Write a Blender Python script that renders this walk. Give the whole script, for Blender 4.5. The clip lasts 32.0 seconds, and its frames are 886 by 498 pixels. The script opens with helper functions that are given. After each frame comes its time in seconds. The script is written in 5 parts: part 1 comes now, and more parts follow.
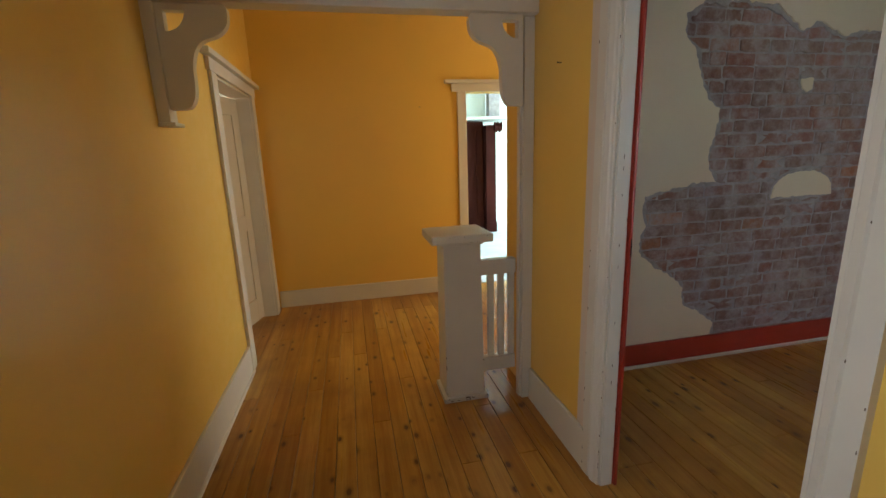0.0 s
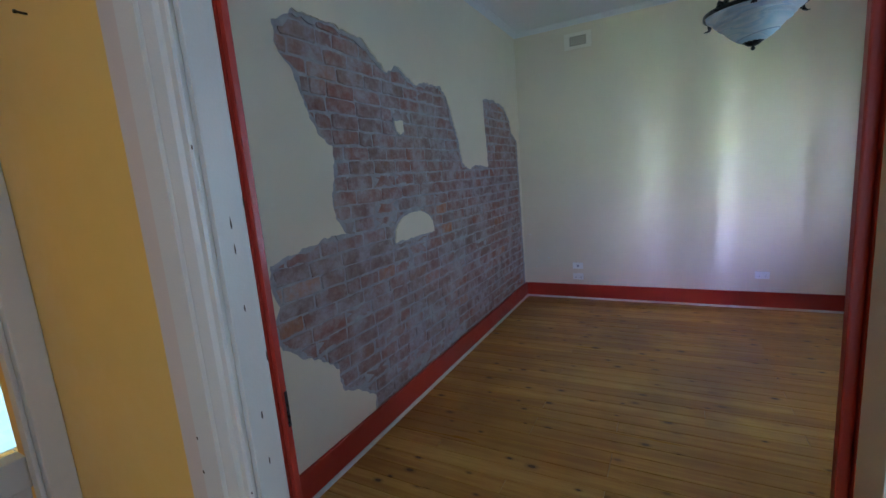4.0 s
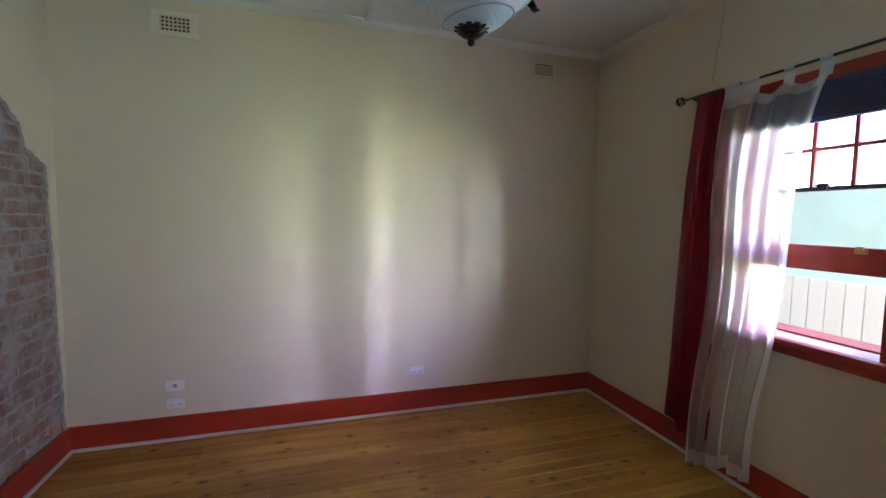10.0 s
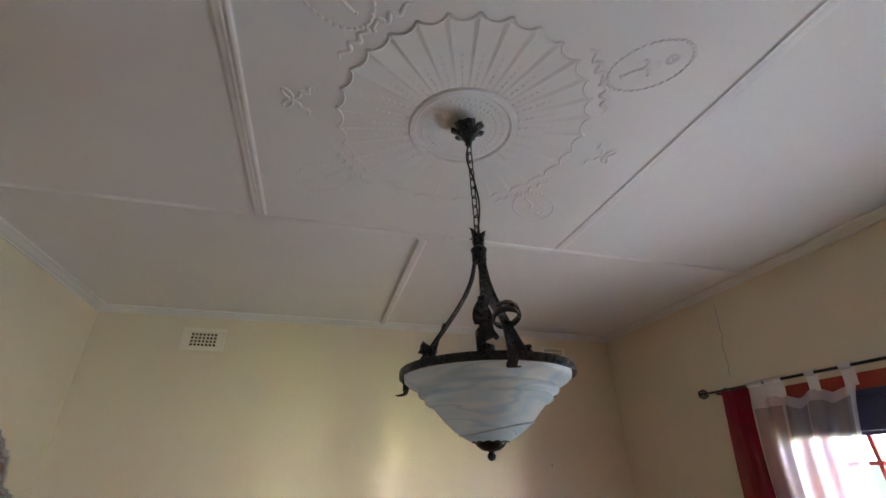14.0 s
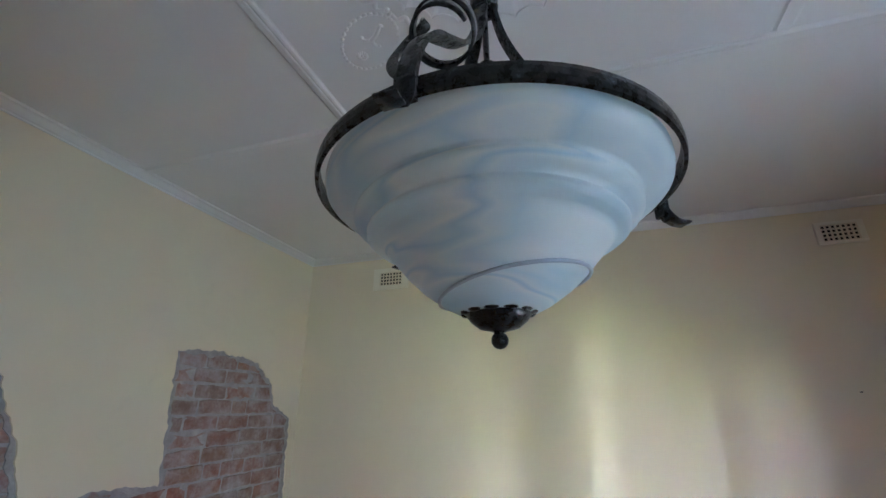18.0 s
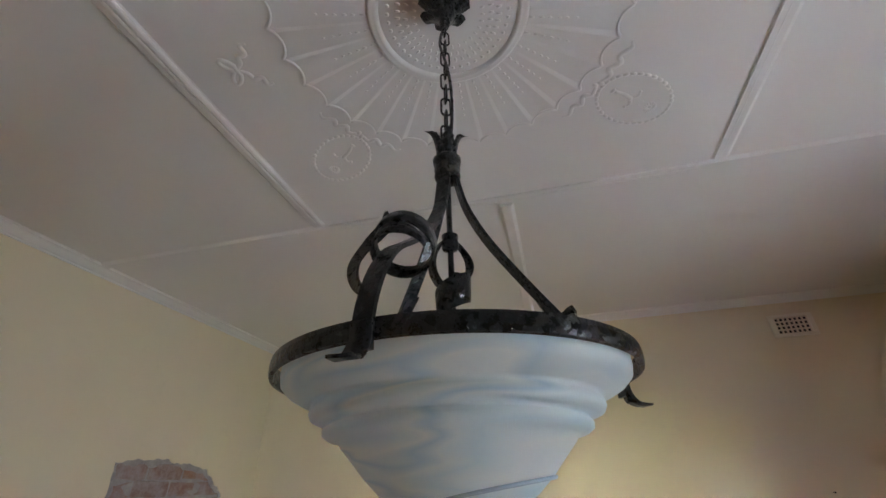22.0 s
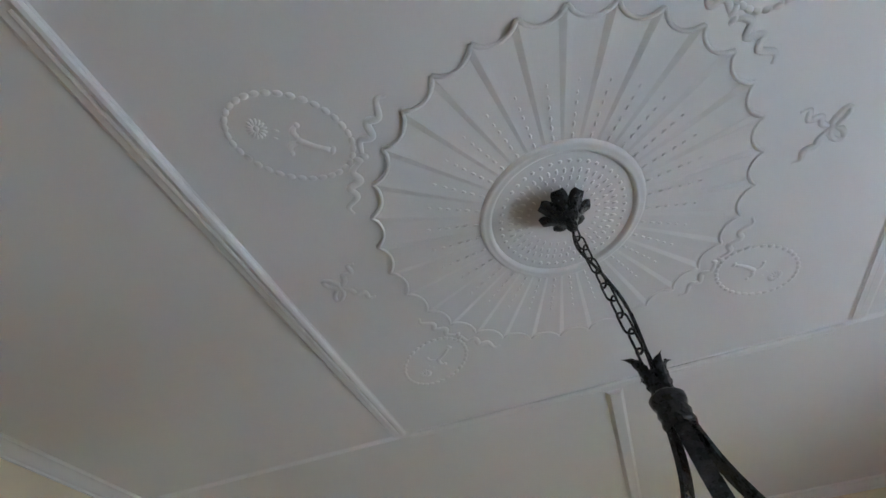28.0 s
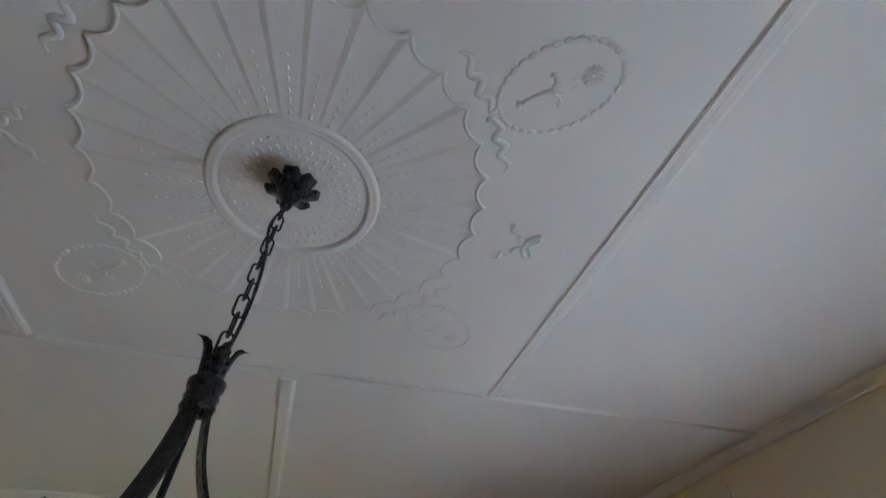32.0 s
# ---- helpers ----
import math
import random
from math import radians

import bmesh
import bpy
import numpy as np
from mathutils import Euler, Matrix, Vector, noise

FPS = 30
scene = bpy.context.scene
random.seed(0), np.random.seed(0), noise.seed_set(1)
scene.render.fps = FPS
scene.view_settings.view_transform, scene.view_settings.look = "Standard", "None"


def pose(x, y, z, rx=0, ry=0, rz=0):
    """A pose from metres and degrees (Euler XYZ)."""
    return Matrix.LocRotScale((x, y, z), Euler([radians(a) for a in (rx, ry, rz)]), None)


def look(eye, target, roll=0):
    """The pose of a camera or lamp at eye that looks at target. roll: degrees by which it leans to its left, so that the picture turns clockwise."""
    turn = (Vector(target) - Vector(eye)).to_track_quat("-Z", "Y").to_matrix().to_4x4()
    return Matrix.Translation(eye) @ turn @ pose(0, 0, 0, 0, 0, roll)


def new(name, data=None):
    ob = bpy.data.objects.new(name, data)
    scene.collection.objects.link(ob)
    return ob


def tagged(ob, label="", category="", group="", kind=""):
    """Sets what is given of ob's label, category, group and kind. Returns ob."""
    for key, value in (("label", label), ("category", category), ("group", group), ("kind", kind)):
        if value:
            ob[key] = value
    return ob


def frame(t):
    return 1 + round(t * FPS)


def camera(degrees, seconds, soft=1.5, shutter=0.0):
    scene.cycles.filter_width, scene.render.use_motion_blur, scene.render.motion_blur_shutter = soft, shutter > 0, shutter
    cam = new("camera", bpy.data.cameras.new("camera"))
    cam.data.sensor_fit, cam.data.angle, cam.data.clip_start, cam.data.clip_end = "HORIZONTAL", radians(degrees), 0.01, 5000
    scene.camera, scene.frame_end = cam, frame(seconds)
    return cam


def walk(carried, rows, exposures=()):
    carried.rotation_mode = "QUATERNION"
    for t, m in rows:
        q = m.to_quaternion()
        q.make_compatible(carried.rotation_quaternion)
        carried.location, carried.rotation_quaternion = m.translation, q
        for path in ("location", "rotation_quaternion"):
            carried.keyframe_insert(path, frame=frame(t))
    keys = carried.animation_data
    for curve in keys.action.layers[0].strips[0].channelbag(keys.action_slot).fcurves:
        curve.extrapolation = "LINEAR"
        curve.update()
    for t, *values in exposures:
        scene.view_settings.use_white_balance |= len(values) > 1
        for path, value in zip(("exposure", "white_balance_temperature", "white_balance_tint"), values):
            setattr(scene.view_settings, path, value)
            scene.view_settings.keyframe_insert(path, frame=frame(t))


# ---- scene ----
cam = camera(92.3, 32.0)
PATH = [
    (0, (0.83, 0.9, 1.483), (1.234, 2.81, 1.046), -2.0),
    (0.5, (0.929, 0.91, 1.466), (1.305, 2.804, 0.945), -1.4),
    (1, (0.967, 0.933, 1.448), (1.312, 2.807, 0.84), -3.3),
    (1.5, (1.028, 0.976, 1.433), (1.738, 2.751, 0.844), -1.9),
    (2, (0.999, 1.084, 1.474), (2.266, 2.561, 1.011), -1.5),
    (2.5, (0.939, 1.193, 1.544), (2.561, 2.317, 1.22), -1.6),
    (3, (1.011, 1.372, 1.567), (2.65, 2.462, 1.209), -4.0),
    (3.5, (1.189, 1.566, 1.51), (2.898, 2.542, 1.153), -5.6),
    (5.5, (1.834, 1.994, 1.476), (3.584, 2.922, 1.205), -3.0),
    (6, (1.86, 2.073, 1.457), (3.483, 3.198, 1.139), -0.2),
    (6.5, (1.9, 2.146, 1.447), (3.41, 3.373, 0.985), -0.4),
    (7, (1.929, 2.167, 1.497), (3.519, 3.286, 1.032), 0.3),
    (7.5, (2.012, 2.14, 1.575), (3.895, 2.726, 1.244), 2.6),
    (8, (2.24, 2.087, 1.595), (4.228, 2.207, 1.406), 2.2),
    (8.5, (2.47, 2.124, 1.657), (4.419, 1.681, 1.575), 3.8),
    (9, (2.652, 2.068, 1.618), (4.566, 1.488, 1.575), 1.0),
    (9.5, (2.871, 1.984, 1.585), (4.761, 1.333, 1.514), 2.6),
    (10, (3.039, 1.736, 1.569), (4.945, 1.148, 1.421), 0.9),
    (10.5, (3.076, 1.756, 1.6), (4.936, 1.032, 1.728), -0.0),
    (11, (2.999, 1.751, 1.837), (4.766, 1.109, 2.517), 0.9),
    (11.5, (2.979, 1.769, 1.913), (4.66, 1.182, 2.823), -0.1),
    (12, (2.959, 1.766, 1.966), (4.518, 1.193, 3.081), -0.7),
    (12.5, (2.961, 1.761, 2.002), (4.444, 1.168, 3.206), -2.4),
    (13, (2.962, 1.757, 2.006), (4.424, 1.121, 3.214), -1.3),
    (13.5, (3.0, 1.749, 2.001), (4.588, 1.189, 3.08), -1.5),
    (14, (3.043, 1.75, 1.958), (4.75, 1.267, 2.882), -1.1),
    (14.5, (3.065, 1.729, 1.942), (4.85, 1.261, 2.715), -1.1),
    (15, (3.102, 1.682, 1.903), (4.958, 1.265, 2.521), 0.0),
    (15.5, (3.18, 1.643, 1.89), (5.068, 1.272, 2.433), 0.3),
    (17.5, (3.532, 1.305, 1.933), (5.303, 1.883, 2.661), 2.1),
    (18, (3.559, 1.288, 1.918), (5.345, 1.864, 2.611), -0.1),
    (18.5, (3.568, 1.279, 1.912), (5.388, 1.815, 2.543), -0.7),
    (19, (3.583, 1.275, 1.901), (5.427, 1.773, 2.495), -1.1),
    (19.5, (3.591, 1.269, 1.897), (5.449, 1.739, 2.469), -1.2),
    (20, (3.589, 1.261, 1.901), (5.451, 1.718, 2.47), -1.0),
    (20.5, (3.559, 1.259, 1.936), (5.401, 1.718, 2.564), -1.1),
    (21, (3.533, 1.262, 1.979), (5.343, 1.692, 2.714), -0.9),
    (21.5, (3.516, 1.264, 2.014), (5.276, 1.677, 2.869), -1.6),
    (22, (3.512, 1.261, 2.045), (5.206, 1.668, 3.026), -1.7),
    (22.5, (3.507, 1.262, 2.082), (5.132, 1.646, 3.184), -2.3),
    (23, (3.478, 1.265, 2.108), (4.998, 1.615, 3.361), -3.1),
    (23.5, (3.458, 1.265, 2.121), (4.846, 1.569, 3.529), -4.1),
    (24, (3.405, 1.254, 2.145), (4.678, 1.5, 3.668), -4.1),
    (24.5, (3.36, 1.237, 2.159), (4.57, 1.46, 3.735), -3.0),
    (26.5, (3.356, 1.239, 2.157), (4.665, 1.508, 3.645), -2.8),
    (27, (3.372, 1.3, 2.172), (4.68, 1.638, 3.647), -3.7),
    (27.5, (3.404, 1.406, 2.2), (4.656, 1.847, 3.697), -4.2),
    (28, (3.468, 1.485, 2.222), (4.685, 1.824, 3.772), -6.1),
    (28.5, (3.505, 1.518, 2.239), (4.685, 1.71, 3.842), -3.8),
    (29, (3.486, 1.51, 2.243), (4.603, 1.551, 3.901), -1.1),
    (29.5, (3.473, 1.47, 2.249), (4.52, 1.462, 3.953), 4.0),
    (30, (3.454, 1.441, 2.256), (4.456, 1.358, 3.985), 4.4),
    (30.5, (3.447, 1.407, 2.258), (4.443, 1.23, 3.984), 4.2),
    (31, (3.446, 1.364, 2.254), (4.49, 1.038, 3.928), 1.2),
    (31.5, (3.442, 1.323, 2.235), (4.569, 0.91, 3.834), -1.3),
    (32, (3.475, 1.246, 2.215), (4.759, 0.798, 3.681), -2.3),
]
walk(cam, [(t, look(eye, target, roll)) for t, eye, target, roll in PATH],
     exposures=[(0, -0.95, 6900, 13), (1, -0.92, 6800, 13), (2, -0.76, 5200, 9), (2.5, -0.8, 4900, 7), (3.5, -0.78, 4900, 7), (5.5, -0.32, 5500, 8),
                (9, -0.12, 5950, 9), (10, -0.55, 5900, 10), (11, -0.82, 6400, 15), (12, -0.5, 6500, 17), (13, -0.3, 6600, 19), (15, -0.35, 7000, 22), (18, -0.35, 5750, 14), (20, -0.5, 6600, 18),
                (23, -0.27, 6900, 20), (24.5, -0.28, 6300, 15), (27, -0.2, 6300, 14), (30, -0.16, 5900, 10), (32, -0.54, 6300, 14)])

# ---------------------------------------------------------------- light
world = bpy.data.worlds.new("world")
scene.world = world
world.use_nodes = True
wn = world.node_tree.nodes
sky = wn.new("ShaderNodeTexSky")
sky.sky_type, sky.sun_disc = "NISHITA", False
sky.sun_elevation, sky.sun_rotation = radians(56), radians(10)
wn["Background"].inputs["Strength"].default_value = 0.10
world.node_tree.links.new(sky.outputs[0], wn["Background"].inputs["Color"])


def lamp(name, eye, target, size, watts, colour, size_y=None):
    data = bpy.data.lights.new(name, "AREA")
    data.energy, data.color, data.size = watts, colour, size
    if size_y:
        data.shape, data.size_y = "RECTANGLE", size_y
    ob = new(name, data)
    ob.matrix_world = look(eye, target)
    return ob


sun_data = bpy.data.lights.new("sun", "SUN")
sun_data.energy, sun_data.angle, sun_data.color = 5.0, radians(0.5), (1.0, 0.95, 0.88)
sun = new("sun", sun_data)
sun.matrix_world = look((0, 0, 10), (0.6, -6.6, 0))

lamp("window_daylight", (3.78, -0.90, 1.56), (3.25, 1.2, 2.8), 0.72, 94, (0.68, 0.90, 1.0), 1.2).data.spread = radians(150)
# added fill lamp out of view, brightens the ceiling in place of ground bounce
lamp("ground_bounce_fill", (4.3, -2.0, -0.3), (4.1, -0.7, 1.4), 1.8, 150, (0.78, 0.90, 1.0), 1.2)
lamp("far_room_daylight", (5.9, 7.3, 1.6), (2.0, 7.0, 1.0), 2.0, 600, (0.66, 0.93, 1.0), 1.7)
lamp("front_door_daylight", (0.9, -2.235, 1.48), (0.95, 2.0, 1.1), 0.74, 11, (0.92, 0.96, 1.0), 0.8)
lamp("side_room_daylight", (-2.4, 4.6, 1.6), (0.0, 4.6, 0.8), 1.2, 120, (1.0, 0.88, 0.80), 1.4)
lamp("opposite_door_daylight", (-0.12, 1.12, 1.40), (1.8, 0.9, 1.60), 0.8, 34, (0.72, 0.86, 1.0), 1.2)
# added fill at an unseen opening, to brighten the hall's far wall
lamp("side_hall_fill", (4.15, 4.4, 1.7), (0.6, 4.6, 1.1), 1.0, 54, (1.0, 0.86, 0.60), 1.3)

# ---------------------------------------------------------------- materials


def material(name, colour, rough=0.5, metal=0.0, build=None):
    m = bpy.data.materials.new(name)
    m.use_nodes = True
    t = m.node_tree
    b = t.nodes["Principled BSDF"]
    b.inputs["Base Color"].default_value = (*colour, 1)
    b.inputs["Roughness"].default_value, b.inputs["Metallic"].default_value = rough, metal
    if build:
        build(t, b)
    return m


def node(t, kind, **sockets):
    n = t.nodes.new(kind)
    for key, value in sockets.items():
        n.inputs[key.replace("_", " ")].default_value = value
    return n


def coords(t, scale=(1, 1, 1), shift=False):
    """Object coordinates in metres, scaled, moved by the object's own random number where shift is set."""
    c = t.nodes.new("ShaderNodeTexCoord")
    m = t.nodes.new("ShaderNodeMapping")
    m.inputs["Scale"].default_value = scale
    t.links.new(c.outputs["Object"], m.inputs["Vector"])
    if shift:
        i = t.nodes.new("ShaderNodeObjectInfo")
        k = t.nodes.new("ShaderNodeMath")
        k.operation = "MULTIPLY"
        k.inputs[1].default_value = 37.0
        t.links.new(i.outputs["Random"], k.inputs[0])
        t.links.new(k.outputs[0], m.inputs["Location"])
    return m.outputs[0]


def ramp(t, source, stops):
    r = t.nodes.new("ShaderNodeValToRGB")
    e = r.color_ramp.elements
    while len(e) < len(stops):
        e.new(0.5)
    for k, (p, c) in enumerate(stops):
        e[k].position, e[k].color = p, (*c, 1) if len(c) == 3 else c
    t.links.new(source, r.inputs[0])
    return r.outputs[0]


def mix(t, factor, a, b, kind="MIX"):
    n = t.nodes.new("ShaderNodeMix")
    n.data_type, n.blend_type = "RGBA", kind
    for socket, value in ((n.inputs[0], factor), (n.inputs[6], a), (n.inputs[7], b)):
        if isinstance(value, (float, int)):
            socket.default_value = value
        elif isinstance(value, tuple):
            socket.default_value = (*value, 1)
        else:
            t.links.new(value, socket)
    return n.outputs[2]


def bump(t, b, height, strength=0.3, distance=0.002):
    n = t.nodes.new("ShaderNodeBump")
    n.inputs["Strength"].default_value, n.inputs["Distance"].default_value = strength, distance
    t.links.new(height, n.inputs["Height"])
    t.links.new(n.outputs[0], b.inputs["Normal"])
    return n


def noise_of(t, vec, scale, detail=3.0, rough=0.55):
    n = node(t, "ShaderNodeTexNoise", Scale=scale, Detail=detail, Roughness=rough)
    t.links.new(vec, n.inputs["Vector"])
    return n.outputs["Fac"]


def paint(name, colour, rough=0.45, dirt=0.12, relief=0.25, marks=None):
    """Rolled house paint: faint blotches, orange peel, and small dark marks where given."""
    def build(t, b):
        v = coords(t)
        big, fine = noise_of(t, v, 1.7, 4), noise_of(t, v, 210, 2)
        mid = noise_of(t, v, 14, 5, 0.65)
        dark = tuple(c * (1 - dirt) for c in colour)
        col = mix(t, ramp(t, big, [(0.35, (0, 0, 0)), (0.7, (1, 1, 1))]), colour, dark)
        col = mix(t, ramp(t, mid, [(0.3, (1, 1, 1)), (0.42, (0, 0, 0))]), col, tuple(c * (1 - 0.6 * dirt) for c in colour))
        if marks:
            m = ramp(t, noise_of(t, v, 9, 6, 0.7), [(0.73, (0, 0, 0)), (0.76, (1, 1, 1))])
            col = mix(t, m, col, marks)
        t.links.new(col, b.inputs["Base Color"])
        t.links.new(ramp(t, mid, [(0.3, (rough - 0.06,) * 3), (0.7, (rough + 0.08,) * 3)]), b.inputs["Roughness"])
        bump(t, b, fine, relief, 0.0008)
    return material(name, colour, rough, 0, build)


def wood_build(t, b):
    v = coords(t, shift=True)
    stretch = t.nodes.new("ShaderNodeMapping")
    stretch.inputs["Scale"].default_value = (26, 1.1, 26)
    t.links.new(v, stretch.inputs["Vector"])
    grain = noise_of(t, stretch.outputs[0], 1.0, 5, 0.6)
    fine = t.nodes.new("ShaderNodeMapping")
    fine.inputs["Scale"].default_value = (190, 6, 190)
    t.links.new(v, fine.inputs["Vector"])
    streak = noise_of(t, fine.outputs[0], 1.0, 3, 0.6)
    i = t.nodes.new("ShaderNodeObjectInfo")
    base = ramp(t, i.outputs["Random"], [(0.0, (0.41, 0.195, 0.034)), (0.25, (0.50, 0.260, 0.052)), (0.5, (0.57, 0.320, 0.074)), (0.75, (0.47, 0.235, 0.045)), (1.0, (0.38, 0.172, 0.031))])
    col = mix(t, ramp(t, grain, [(0.38, (0, 0, 0)), (0.66, (1, 1, 1))]), base, mix(t, 1.0, base, (0.72, 0.58, 0.45), "MULTIPLY"))
    col = mix(t, ramp(t, streak, [(0.5, (0, 0, 0)), (0.8, (0.5, 0.5, 0.5))]), col, (0.26, 0.10, 0.022))
    # knots: dark ovals, longer along the board
    k = t.nodes.new("ShaderNodeMapping")
    k.inputs["Scale"].default_value = (7.0, 3.9, 1.0)
    t.links.new(v, k.inputs["Vector"])
    vor = node(t, "ShaderNodeTexVoronoi", Scale=1.0)
    vor.voronoi_dimensions = "2D"
    t.links.new(k.outputs[0], vor.inputs["Vector"])
    size = t.nodes.new("ShaderNodeMapRange")
    size.inputs["To Min"].default_value, size.inputs["To Max"].default_value = 0.30, 1.35
    t.links.new(vor.outputs["Color"], size.inputs["Value"])
    near = t.nodes.new("ShaderNodeMath")
    near.operation = "DIVIDE"
    t.links.new(vor.outputs["Distance"], near.inputs[0])
    t.links.new(size.outputs[0], near.inputs[1])
    ring = ramp(t, near.outputs[0], [(0.0, (1, 1, 1)), (0.065, (0.97, 0.97, 0.97)), (0.080, (0.50, 0.50, 0.50)), (0.18, (0, 0, 0))])
    some = ramp(t, noise_of(t, v, 2.3, 1), [(0.42, (0, 0, 0)), (0.52, (1, 1, 1))])
    col = mix(t, mix(t, 1.0, ring, some, "MULTIPLY"), col, (0.085, 0.028, 0.010))
    # old stains in the varnish
    spot = t.nodes.new("ShaderNodeNewGeometry").outputs["Position"]
    big = noise_of(t, spot, 1.6, 5, 0.6)
    col = mix(t, ramp(t, big, [(0.45, (0, 0, 0)), (0.70, (0.62, 0.62, 0.62))]), col, (0.19, 0.070, 0.016))
    t.links.new(col, b.inputs["Base Color"])
    t.links.new(ramp(t, grain, [(0.3, (0.27,) * 3), (0.7, (0.33,) * 3)]), b.inputs["Roughness"])
    b.inputs["Specular IOR Level"].default_value = 0.38
    bump(t, b, grain, 0.12, 0.0008)


def brick_build(t, b):
    v = coords(t, shift=True)
    i = t.nodes.new("ShaderNodeObjectInfo")
    base = ramp(t, i.outputs["Random"], [(0.0, (0.29, 0.105, 0.070)), (0.3, (0.26, 0.125, 0.095)), (0.55, (0.22, 0.130, 0.108)), (0.8, (0.32, 0.120, 0.072)), (0.94, (0.21, 0.125, 0.100)), (1.0, (0.46, 0.160, 0.040))])
    n = noise_of(t, v, 22, 6, 0.65)
    col = mix(t, ramp(t, n, [(0.35, (0, 0, 0)), (0.65, (1, 1, 1))]), base, mix(t, 1.0, base, (0.72, 0.66, 0.66), "MULTIPLY"))
    # remains of lime plaster smeared over the faces
    place = t.nodes.new("ShaderNodeNewGeometry").outputs["Position"]
    lime = ramp(t, noise_of(t, place, 7.5, 8, 0.72), [(0.38, (0.05, 0.05, 0.05)), (0.47, (0.28, 0.28, 0.28)), (0.545, (0.58, 0.58, 0.58)), (0.64, (0.92, 0.92, 0.92))])
    sep = t.nodes.new("ShaderNodeSeparateXYZ")
    t.links.new(coords(t), sep.inputs[0])
    high = t.nodes.new("ShaderNodeMath")
    high.operation = "ABSOLUTE"
    t.links.new(sep.outputs["Z"], high.inputs[0])
    edge = ramp(t, high.outputs[0], [(0.018, (0, 0, 0)), (0.040, (1, 1, 1))])
    smear = ramp(t, noise_of(t, place, 19, 5, 0.7), [(0.46, (0, 0, 0)), (0.62, (0.75, 0.75, 0.75))])
    col = mix(t, mix(t, 1.0, edge, smear, "MULTIPLY"), col, (0.36, 0.325, 0.33))
    col = mix(t, lime, col, (0.40, 0.355, 0.355))
    t.links.new(col, b.inputs["Base Color"])
    bump(t, b, n, 0.8, 0.004)


def mortar_build(t, b):
    v = coords(t)
    n = noise_of(t, v, 16, 7, 0.7)
    t.links.new(ramp(t, n, [(0.3, (0.27, 0.245, 0.25)), (0.55, (0.37, 0.345, 0.35)), (0.75, (0.48, 0.455, 0.455))]), b.inputs["Base Color"])
    bump(t, b, noise_of(t, v, 70, 5), 0.8, 0.004)


def iron_build(t, b):
    v = coords(t)
    n = noise_of(t, v, 120, 4, 0.65)
    # the palest bluish stops are glints painted into the black iron's colour
    t.links.new(ramp(t, n, [(0.35, (0.013, 0.013, 0.014)), (0.62, (0.026, 0.027, 0.029)), (0.71, (0.075, 0.085, 0.10)), (0.78, (0.34, 0.39, 0.46))]), b.inputs["Base Color"])
    t.links.new(ramp(t, n, [(0.35, (0.20,) * 3), (0.7, (0.42,) * 3)]), b.inputs["Roughness"])
    bump(t, b, noise_of(t, v, 170, 4), 0.5, 0.001)


def alabaster_build(t, b):
    v = coords(t, (0.55, 0.55, 4.5))
    warp = node(t, "ShaderNodeTexNoise", Scale=5.0, Detail=2.0, Roughness=0.5)
    t.links.new(v, warp.inputs["Vector"])
    add = t.nodes.new("ShaderNodeMix")
    add.data_type, add.blend_type = "RGBA", "LINEAR_LIGHT"
    add.inputs[0].default_value = 0.10
    t.links.new(v, add.inputs[6])
    t.links.new(warp.outputs["Color"], add.inputs[7])
    n = noise_of(t, add.outputs[2], 5.0, 2, 0.4)
    cloud = ramp(t, n, [(0.26, (0.56, 0.76, 0.90)), (0.38, (0.76, 0.90, 0.97)), (0.450, (0.88, 0.96, 0.99)), (0.495, (0.62, 0.80, 0.92)), (0.540, (0.82, 0.93, 0.98)), (0.62, (0.70, 0.87, 0.96)), (0.72, (0.90, 0.97, 0.99))])
    t.links.new(cloud, b.inputs["Base Color"])
    tr = t.nodes.new("ShaderNodeBsdfTranslucent")
    t.links.new(cloud, tr.inputs["Color"])
    both = t.nodes.new("ShaderNodeMixShader")
    both.inputs[0].default_value = 0.42
    t.links.new(b.outputs[0], both.inputs[1])
    t.links.new(tr.outputs[0], both.inputs[2])
    t.links.new(both.outputs[0], t.nodes["Material Output"].inputs["Surface"])


M_CREAM = paint("cream wall paint", (0.76, 0.67, 0.515), 0.36, 0.06)
M_YELLOW = paint("yellow wall paint", (0.77, 0.485, 0.105), 0.36, 0.03)
M_WHITE = paint("old white gloss paint", (0.66, 0.62, 0.54), 0.38, 0.10, 0.35, (0.30, 0.24, 0.18))
M_RED = paint("red gloss paint", (0.36, 0.030, 0.014), 0.34, 0.25, 0.4)
M_CEIL = paint("ceiling paint", (0.77, 0.775, 0.775), 0.6, 0.03)
M_PALE = paint("bare pinkish cream", (0.66, 0.55, 0.46), 0.6, 0.12)
M_RIM = paint("pale cream vent enamel", (0.84, 0.78, 0.66), 0.4, 0.06)
M_QUAD = paint("white bead paint", (0.62, 0.60, 0.56), 0.4, 0.2)
M_WOOD = material("varnished pine", (0.5, 0.25, 0.06), 0.35, 0, wood_build)
M_GAP = material("dark gap under the boards", (0.03, 0.017, 0.008), 0.9)
M_BRICK = material("old red brick", (0.33, 0.16, 0.12), 0.85, 0, brick_build)
M_MORTAR = material("lime mortar", (0.45, 0.43, 0.43), 0.9, 0, mortar_build)
M_IRON = material("black wrought iron", (0.03, 0.03, 0.03), 0.4, 0.45, iron_build)
M_ALAB = material("swirled alabaster glass", (0.7, 0.72, 0.75), 0.28, 0, alabaster_build)
